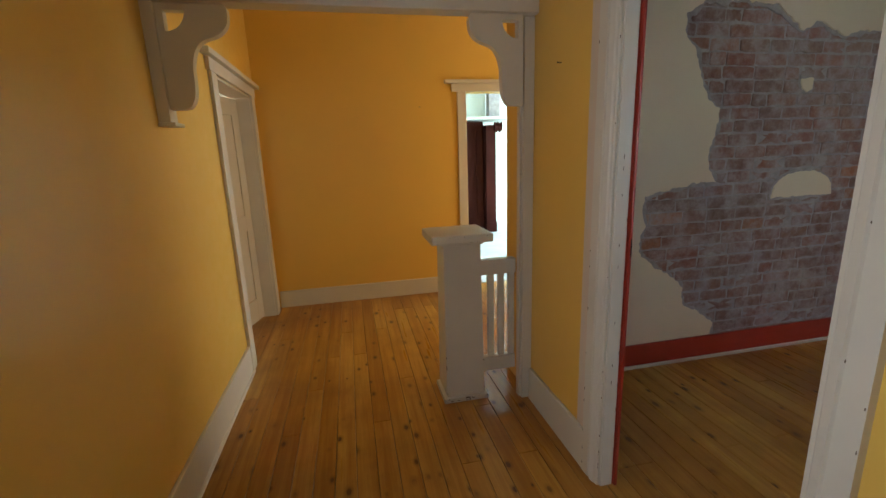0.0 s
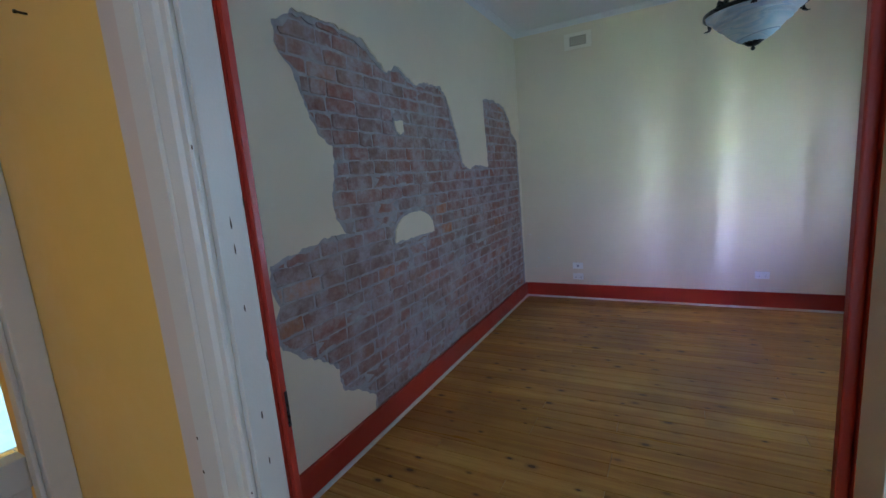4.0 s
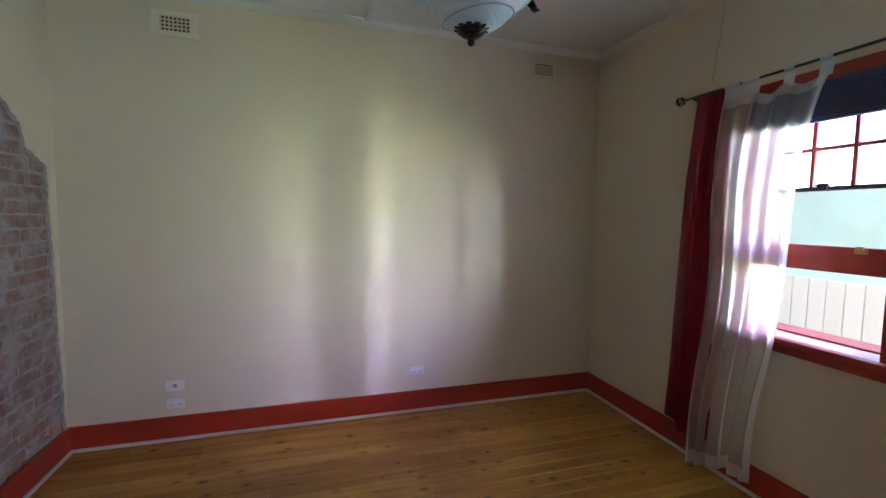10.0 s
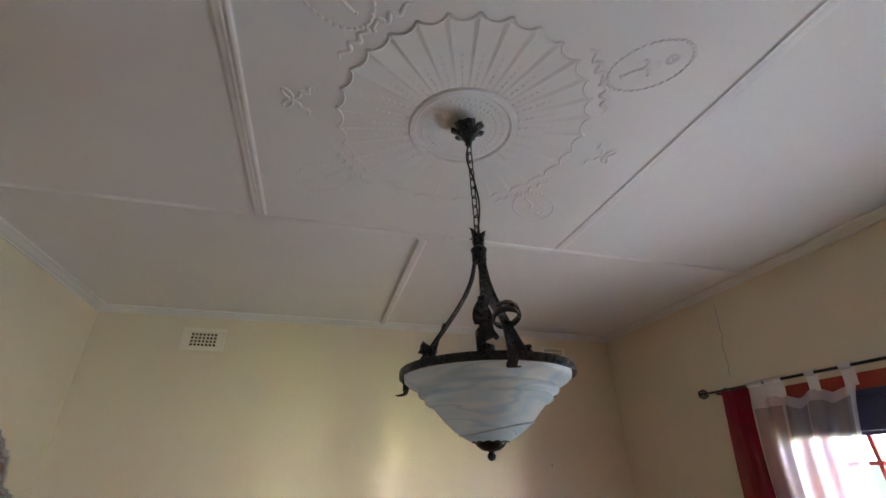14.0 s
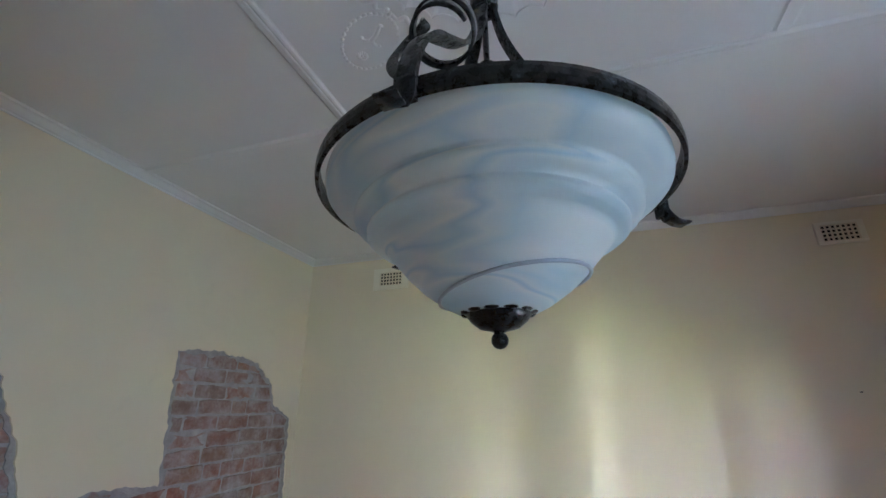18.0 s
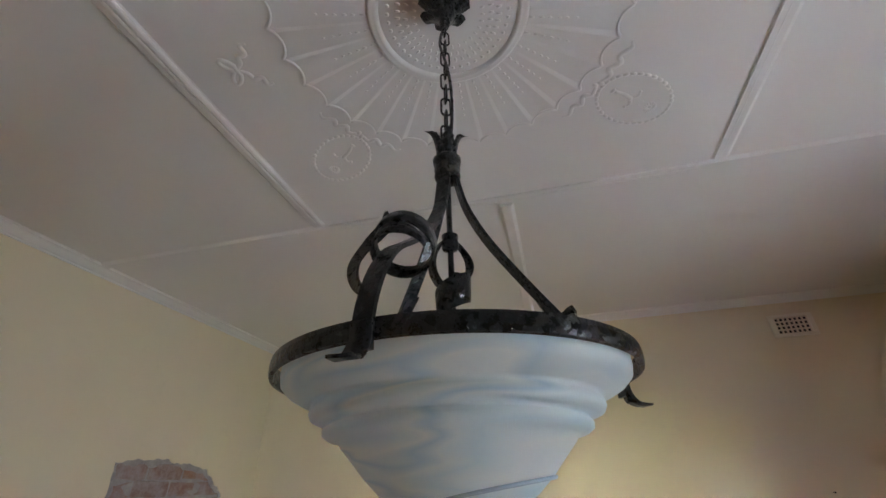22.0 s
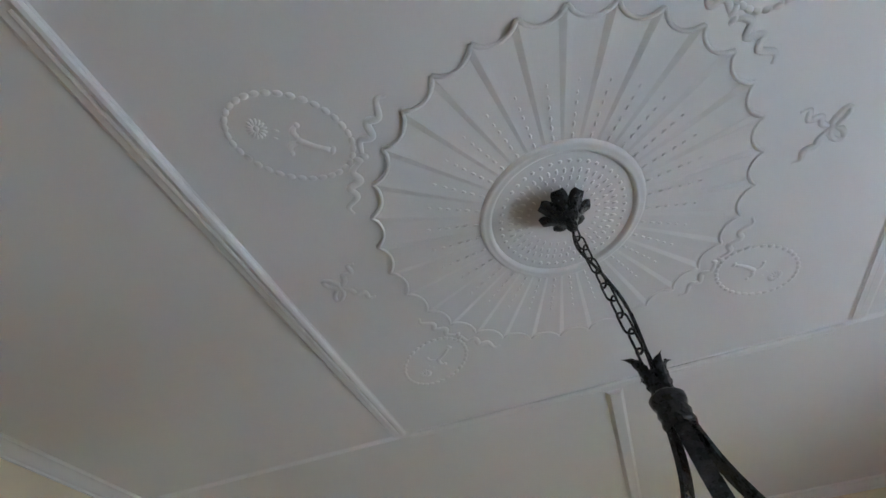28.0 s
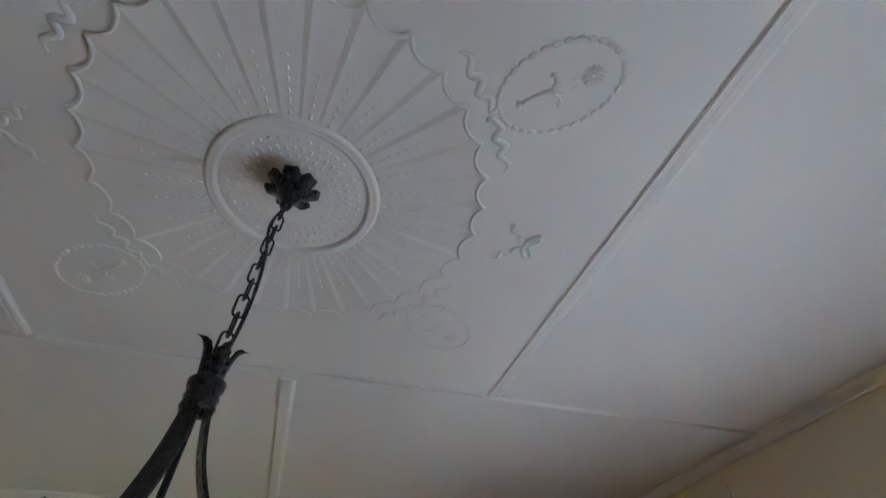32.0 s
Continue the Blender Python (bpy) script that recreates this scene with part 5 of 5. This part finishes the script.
def bracket(x0, s):
    """Sawn fretwork bracket with a quarter-round hole in its corner."""
    outline = [(0, 0), (0.275, 0), (0.285, -0.03), (0.275, -0.085), (0.235, -0.125), (0.170, -0.150), (0.135, -0.190), (0.118, -0.250), (0.115, -0.320), (0.108, -0.380), (0.085, -0.425), (0.050, -0.435), (0, -0.435)]
    soft = [(outline[0][0], outline[0][1])] + [(p.x, p.y) for p in smooth_path([(a, b, 0) for a, b in outline[1:-1]], 4)] + [outline[-1]]
    hole = [(0.028, -0.028)] + [(0.028 + 0.085 * math.cos(q), -0.028 - 0.085 * math.sin(q)) for q in (k * math.pi / 16 for k in range(9))]
    bm = bmesh.new()
    from mathutils.geometry import delaunay_2d_cdt
    pts = [Vector(p) for p in soft] + [Vector(p) for p in hole]
    n, m = len(soft), len(hole)
    v, e, f, *_ = delaunay_2d_cdt(pts, [(k, (k + 1) % n) for k in range(n)] + [(n + k, n + (k + 1) % m) for k in range(m)], [], 0, 1e-6)
    layers = [[bm.verts.new((x0 + s * p.x, y, 2.149 + p.y)) for p in v] for y in (ARCH + 0.03, ARCH + 0.075)]
    for tri in f:
        c = sum((v[k] for k in tri), Vector((0, 0))) / 3
        if inside(c, soft) and not inside(c, hole):
            for layer in layers:
                bm.faces.new([layer[k] for k in tri])
    half = len(layers[0])
    index = {q: k for k, q in enumerate(layers[0])}
    for ed in [q for q in bm.edges if len(q.link_faces) == 1 and q.verts[0] in index]:
        a, b = (index[w] for w in ed.verts)
        bm.faces.new((layers[0][a], layers[0][b], layers[1][b], layers[1][a]))
    part("bracket", bm, M_WHITE, arch, "sawn fretwork bracket")


bracket(X_LEFT + 0.0505, 1)
bracket(X_HALL - 0.0725, -1)

# newel post and short balustrade
newel = thing("newel_post", (1.425, 3.29, 0), "cream painted tapered square newel post with a flat cap", "newel post")
bm = bmesh.new()
box(bm, 1.307, 1.547, 3.18, 3.40, 0.03, 0.985)
for v in bm.verts:
    if v.co.z > 0.5:
        v.co.x, v.co.y = 1.427 + (v.co.x - 1.427) * 0.90, 3.29 + (v.co.y - 3.29) * 0.90
bmesh.ops.bevel(bm, geom=list(bm.edges), offset=0.006, segments=2, affect="EDGES")
part("shaft", bm, M_WHITE, newel)
part("plinth", boxes((1.288, 1.566, 3.165, 3.415, 0.0, 0.03), bevel=0.006), M_QUAD, newel, "scuffed grey plinth strip")
part("neck_moulding", boxes((1.305, 1.549, 3.178, 3.402, 0.972, 0.992), bevel=0.006), M_WHITE, newel)
bm = boxes((1.240, 1.592, 3.125, 3.455, 0.992, 1.042), bevel=0.008)
part("cap", bm, M_WHITE, newel, "flat square cap with worn edges")
balustrade = thing("balustrade", (1.69, 3.24, 0), "short cream painted balustrade between newel and post", "balustrade")
part("top_rail", boxes((1.537, 1.759, 3.21, 3.27, 0.775, 0.865), bevel=0.005), M_WHITE, balustrade)
part("bottom_rail", boxes((1.545, 1.759, 3.215, 3.265, 0.155, 0.245), bevel=0.005), M_WHITE, balustrade)
for x in (1.607, 1.672, 1.738):
    part("baluster", boxes((x - 0.019, x + 0.019, 3.226, 3.254, 0.2455, 0.7745), bevel=0.003), M_WHITE, balustrade)

# ---------------------------------------------------------------- far doorway and the room behind
far = thing("door_2", (2.46, Y_FAR, 0), "open doorway with cream painted architrave and cap", "doorway", kind="structure")
for x0, x1 in ((1.960, 2.050), (2.885, 2.975)):
    part("architrave", boxes((x0, x1, Y_FAR - 0.022, Y_FAR - 0.0005, 0, 2.088), bevel=0.004), M_WHITE, far)
part("architrave_head", boxes((1.905, 3.03, Y_FAR - 0.024, Y_FAR - 0.0005, 2.0885, 2.165), bevel=0.003), M_WHITE, far)
part("head_cap", boxes((1.83, 3.105, Y_FAR - 0.055, Y_FAR - 0.0005, 2.1655, 2.20), bevel=0.005), M_WHITE, far)
for x0, x1 in ((2.046, 2.058), (2.877, 2.889)):
    part("jamb", boxes((x0, x1, Y_FAR + 0.0005, Y_FAR + 0.159, 0, 2.088)), M_WHITE, far)


def carpet_build(t, b):
    v = coords(t)
    br = node(t, "ShaderNodeTexBrick", Scale=1.0, Color1=(0.50, 0.54, 0.60, 1), Color2=(0.62, 0.66, 0.70, 1), Mortar=(0.56, 0.60, 0.65, 1))
    br.inputs["Brick Width"].default_value, br.inputs["Row Height"].default_value, br.inputs["Mortar Size"].default_value = 0.22, 0.11, 0.006
    t.links.new(v, br.inputs["Vector"])
    t.links.new(br.outputs["Color"], b.inputs["Base Color"])
    bump(t, b, noise_of(t, v, 300, 2), 0.4, 0.003)


structure("floor_far_room", boxes((0.9, 6.1, 5.47, 9.3, -0.1, 0.002)), material("pale patterned vinyl", (0.6, 0.64, 0.68), 0.55, 0, carpet_build), "pale grey-blue patterned vinyl floor", "floor")
fire = thing("fireplace", (3.3, 8.8, 0), "dark mahogany fireplace surround with a tall overmantel", "fireplace")
part("side_panel", boxes((2.93, 3.30, 8.66, 9.19, 0.0, 2.03), bevel=0.01), M_DARKWOOD, fire, "dark red-brown side panel")
part("panel_moulding", boxes((3.16, 3.28, 8.645, 8.659, 0.25, 1.9), bevel=0.006), M_DARKWOOD, fire)
part("pilaster", boxes((3.302, 3.49, 8.50, 9.19, 0.0, 1.96), bevel=0.006), M_DARKWOOD, fire)
part("pilaster_base", boxes((3.29, 3.505, 8.485, 9.19, 0.0, 0.19), bevel=0.006), M_DARKWOOD, fire)
bm = bmesh.new()
for k in range(5):
    blob(bm, (3.47 + 0.03 * k, 8.49, 1.93 - 0.02 * (k % 2)), (0.024, 0.05, 0.09))
part("carved_corbel", bm, M_DARKWOOD, fire, "carved corbel", True)
part("mantel_shelf", boxes((2.85, 3.80, 8.32, 9.19, 2.045, 2.095), bevel=0.012), M_MINT, fire, "pale mantel shelf")
part("chimney_breast", boxes((2.85, 3.36, 8.70, 9.19, 2.0955, TOP)), M_MINT, fire)
part("overmantel_post", boxes((3.37, 3.58, 8.52, 8.70, 2.0955, TOP), bevel=0.006), M_MORTAR, fire)

# ---------------------------------------------------------------- side door of the hall
side_door = thing("door_3", (X_LEFT, 4.56, 0), "white panelled door ajar in a cream painted frame", "door", kind="structure")
for y0, y1 in ((3.93, 4.045), (5.085, 5.20)):
    part("architrave", boxes((X_LEFT + 0.0005, X_LEFT + 0.024, y0, y1, 0, 2.03), bevel=0.004), M_WHITE, side_door)
part("architrave_head", boxes((X_LEFT + 0.0005, X_LEFT + 0.026, 3.90, 5.23, 2.0305, 2.11), bevel=0.003), M_WHITE, side_door)
part("head_cap", boxes((X_LEFT + 0.0005, X_LEFT + 0.060, 3.80, 5.29, 2.1105, 2.145), bevel=0.005), M_WHITE, side_door)
for y0, y1 in ((4.041, 4.055), (5.075, 5.089)):
    part("jamb", boxes((X_LEFT - 0.159, X_LEFT, y0, y1, 0, 2.015)), M_WHITE, side_door)
part("jamb_head", boxes((X_LEFT - 0.159, X_LEFT, 4.0555, 5.0745, 2.0155, 2.0295)), M_WHITE, side_door)
swing = Matrix.Translation((X_LEFT - 0.12, 5.07, 0)) @ Matrix.Rotation(radians(-16), 4, "Z")
bm = bmesh.new()
for q in ((-0.018, 0.018, -1.0, -0.90, 0.012, 2.0), (-0.018, 0.018, -0.10, 0.0, 0.012, 2.0), (-0.018, 0.018, -0.8995, -0.1005, 0.012, 0.22), (-0.018, 0.018, -0.8995, -0.1005, 0.86, 1.0), (-0.018, 0.018, -0.8995, -0.1005, 1.86, 2.0)):
    box(bm, *q, bevel=0.003, turn=swing)
leaf = part("leaf", bm, M_WHITE, side_door, "white painted door leaf, ajar")
for z0, z1 in ((0.222, 0.858), (1.002, 1.858)):
    for y0, y1 in ((-0.899, -0.52), (-0.48, -0.101)):
        part("panel", box(bmesh.new(), -0.008, 0.008, y0, y1, z0, z1, 0.003, swing), M_WHITE, leaf)
    part("muntin", box(bmesh.new(), -0.0175, 0.0175, -0.5195, -0.4805, z0 + 0.001, z1 - 0.001, 0.003, swing), M_WHITE, leaf)

# doorway across the hall from the front room
across = thing("door_5", (X_LEFT, 1.12, 0), "open doorway with cream painted architrave", "doorway", kind="structure")
for y0, y1 in ((0.60, 0.70), (1.55, 1.65)):
    part("architrave", boxes((X_LEFT + 0.0005, X_LEFT + 0.022, y0, y1, 0, 2.05), bevel=0.004), M_WHITE, across)
part("architrave_head", boxes((X_LEFT + 0.0005, X_LEFT + 0.024, 0.60, 1.65, 2.0505, 2.15), bevel=0.004), M_WHITE, across)

# front door at the near end of the hall
front = thing("door_4", (0.9, -2.25, 0), "cream painted front door with frosted glass upper panes", "door", kind="structure")
part("frame", boxes((0.351, 0.42, -2.34, -2.20, 0, 2.6), (1.38, 1.449, -2.34, -2.20, 0, 2.6), (0.4205, 1.3795, -2.34, -2.20, 2.05, 2.12), (0.4205, 1.3795, -2.34, -2.20, 2.54, 2.6)), M_WHITE, front)
part("leaf", boxes((0.421, 1.379, -2.30, -2.26, 0, 2.045), bevel=0.003), M_WHITE, front)
for x0, x1 in ((0.53, 0.86), (0.94, 1.27)):
    part("panel", boxes((x0, x1, -2.2595, -2.248, 0.25, 0.92), bevel=0.006), M_WHITE, front)
    part("pane", boxes((x0, x1, -2.2595, -2.252, 1.08, 1.88), bevel=0.002), M_PLASTIC, front, "frosted white glass pane")
# fanlight boarded over, out of view, to block backdrop glow from the hall
part("fanlight_board", boxes((0.4205, 1.3795, -2.29, -2.25, 2.1205, 2.5395)), M_WHITE, front)

# knocks in the paint that show dark old timber
M_CHIP = paint("bare dark timber", (0.10, 0.060, 0.035), 0.8, 0.3)


def chip(owner, p, normal, size, seed, mat=None):
    """A thin jagged flake mark lying on a painted face."""
    rnd = random.Random(seed)
    n = Vector(normal)
    u = n.cross(Vector((0, 0, 1)))
    v = Vector((0, 0, 1))
    if u.length < 0.1:
        u, v = Vector((1, 0, 0)), Vector((0, 1, 0))
    ring = []
    for k in range(9):
        a = 2 * math.pi * k / 9
        r = rnd.uniform(0.55, 1.1)
        ring.append(u * (size[0] * r * math.cos(a)) + v * (size[1] * r * math.sin(a)))
    bm = bmesh.new()
    top = [bm.verts.new(Vector(p) + q * 0.85 + n * 0.0007) for q in ring]
    low = [bm.verts.new(Vector(p) + q - n * 0.0006) for q in ring]
    for k in range(9):
        bm.faces.new((low[k], low[(k + 1) % 9], top[(k + 1) % 9], top[k]))
    bm.faces.new(top)
    part("paint_chip", bm, mat or M_CHIP, owner)


rnd = random.Random(21)
for k in range(26):
    z = rnd.choice((rnd.uniform(0.05, 2.0), rnd.uniform(0.03, 0.6)))
    y = rnd.choice((DOOR1 + 0.0115, DOOR1 + 0.0115, DOOR1 + 0.03, DOOR1 + 0.122))
    deep = {0.0115: 0.009, 0.03: 0.012, 0.122: 0.022}[round(y - DOOR1, 4)]
    chip(door, (X_HALL - deep, y, z), (-1, 0, 0), (rnd.uniform(0.0012, 0.003), rnd.uniform(0.003, 0.011)), k)
for k in range(16):
    z = rnd.uniform(0.04, 1.9)
    chip(door, (1.8775 - rnd.choice((0.0, 0.002, 0.03)), DOOR1, z), (0, -1, 0), (rnd.uniform(0.001, 0.0022), rnd.uniform(0.004, 0.014)), 60 + k)
for k in range(12):
    chip(door, (X_HALL - 0.022, DOOR0 - 0.103 + rnd.choice((0.0, 0.002, 0.05)), rnd.uniform(0.3, 2.0)), (-1, 0, 0), (rnd.uniform(0.001, 0.002), rnd.uniform(0.002, 0.006)), 90 + k)
for k in range(14):
    chip(newel, (rnd.uniform(1.29, 1.56), 3.1655, rnd.uniform(0.004, 0.026)), (0, -1, 0), (rnd.uniform(0.004, 0.014), rnd.uniform(0.002, 0.006)), 120 + k)
for k in range(9):
    chip(newel, (rnd.uniform(1.25, 1.58), 3.1255, rnd.choice((0.998, 1.03))), (0, -1, 0), (rnd.uniform(0.003, 0.009), rnd.uniform(0.001, 0.003)), 150 + k)
for k in range(8):
    chip(newel, (rnd.choice((1.311, 1.542)), 3.181, rnd.uniform(0.05, 0.3)), (0, -1, 0), (rnd.uniform(0.0015, 0.004), rnd.uniform(0.003, 0.009)), 170 + k)

east = bpy.data.objects["wall_east"]
for k, (y, z) in enumerate(((3.04, 0.52), (3.10, 0.56), (2.98, 0.47), (3.13, 0.36), (2.90, 0.60), (3.19, 0.75))):
    chip(east, (X_E, y, z), (-1, 0, 0), (0.010 + 0.004 * (k % 3), 0.005 + 0.003 * (k % 2)), 200 + k, M_CEIL)

# ---------------------------------------------------------------- bricks
random.seed(11)
COURSE, BRICK_MESHES = 0.0813, {}
GROWN = [tuple(p) for p in ragged(PATCH, 0.0, 0.2, 0.06)]


def brick_mesh(length, kind):
    """A worn brick face: chamfered, slightly twisted front on a plain back."""
    key = (length, kind)
    if key not in BRICK_MESHES:
        rnd = random.Random(kind * 31 + int(length * 1000))
        bm = bmesh.new()
        j = lambda s=0.0025: rnd.uniform(-s, s)
        h, c = COURSE / 2 - 0.0028, 0.005
        L = length / 2 - 0.0028
        n = 14
        side = [(-L + 0.006, -h), (-L * 0.5, -h), (0, -h), (L * 0.5, -h), (L - 0.006, -h), (L, -h + 0.008), (L, h - 0.008)]
        outer = side + [(-x, -z) for x, z in side]
        outer = [(x + j(0.004), z + j(0.004)) for x, z in outer]
        back = [bm.verts.new((x, 0.012, z)) for x, z in outer]
        mid = [bm.verts.new((x + j(), 0.001 + j(0.001), z + j())) for x, z in outer]
        inner = [bm.verts.new((x * (1 - c / L) + j(), -0.005 + j(0.0015), z * (1 - c / h) + j())) for x, z in outer]
        for a, b in ((back, mid), (mid, inner)):
            for k in range(n):
                bm.faces.new((a[k], a[(k + 1) % n], b[(k + 1) % n], b[k]))
        centre = bm.verts.new((j(), -0.006, j()))
        for k in range(n):
            bm.faces.new((inner[k], inner[(k + 1) % n], centre))
        bmesh.ops.recalc_face_normals(bm, faces=bm.faces)
        me = bpy.data.meshes.new("brick")
        bm.to_mesh(me)
        bm.free()
        me.materials.append(M_BRICK)
        BRICK_MESHES[key] = me
    return BRICK_MESHES[key]


for row in range(28):
    z = 2.2 + COURSE * 1.5 - COURSE * row
    x = 2.5 + random.uniform(0, 0.1) + (0.12 if row % 2 else 0)
    while x < X_E - 0.02:
        length = random.choice((0.22, 0.23, 0.23, 0.24, 0.24, 0.25, 0.12, 0.18))
        length = min(length, X_E - 0.004 - x)
        if length > 0.05:
            length = round(length, 2)
            if inside((x + length / 2, z), GROWN) and z > 0.12:
                b = new("brick", brick_mesh(length, random.randrange(7)))
                b.parent = wall_n
                b.location = (x + length / 2, Y_N + 0.0125 + random.uniform(-0.003, 0.0025), z + random.uniform(-0.003, 0.003))
                b.rotation_euler = (0, random.uniform(-0.014, 0.014), math.pi if random.random() < 0 else 0)
        x += max(length, 0.05)

# ---------------------------------------------------------------- floorboards
BOARD, BOARD_MESHES = 0.100, {}


def board_mesh(length):
    key = round(length, 2)
    if key not in BOARD_MESHES:
        bm = boxes((-BOARD / 2 + 0.0012, BOARD / 2 - 0.0012, 0.0006, length - 0.0006, -0.02, 0.0))
        top = [e for e in bm.edges if all(v.co.z > -0.001 for v in e.verts)]
        bmesh.ops.bevel(bm, geom=top, offset=0.0018, segments=1, affect="EDGES")
        me = bpy.data.meshes.new("floorboard")
        bm.to_mesh(me)
        bm.free()
        me.materials.append(M_WOOD)
        BOARD_MESHES[key] = me
    return BOARD_MESHES[key]


def lay(x0, x1, y0, y1):
    x = x0
    while x < x1 - 0.01:
        y = y0
        while y < y1 - 0.01:
            length = random.choice((1.35, 1.8, 2.25, 2.7, 3.6))
            if y == y0:
                length = random.choice((0.9, 1.35, 1.8, 2.7, 3.15))
            length = min(length, y1 - y)
            if y1 - y - length < 0.4:
                length = y1 - y
            o = new("floorboard", board_mesh(length))
            o.parent = floor
            o.location = (x + BOARD / 2, y, random.uniform(-0.0008, 0.0))
            y += length
        x += BOARD


random.seed(5)
lay(X_W - 0.04, X_E + 0.02, Y_S - 0.02, Y_N + 0.02)
lay(X_LEFT - 0.175, X_W - 0.04, -2.3, Y_FAR + 0.15)
lay(X_W - 0.045, 4.2, 3.30, Y_FAR + 0.15)
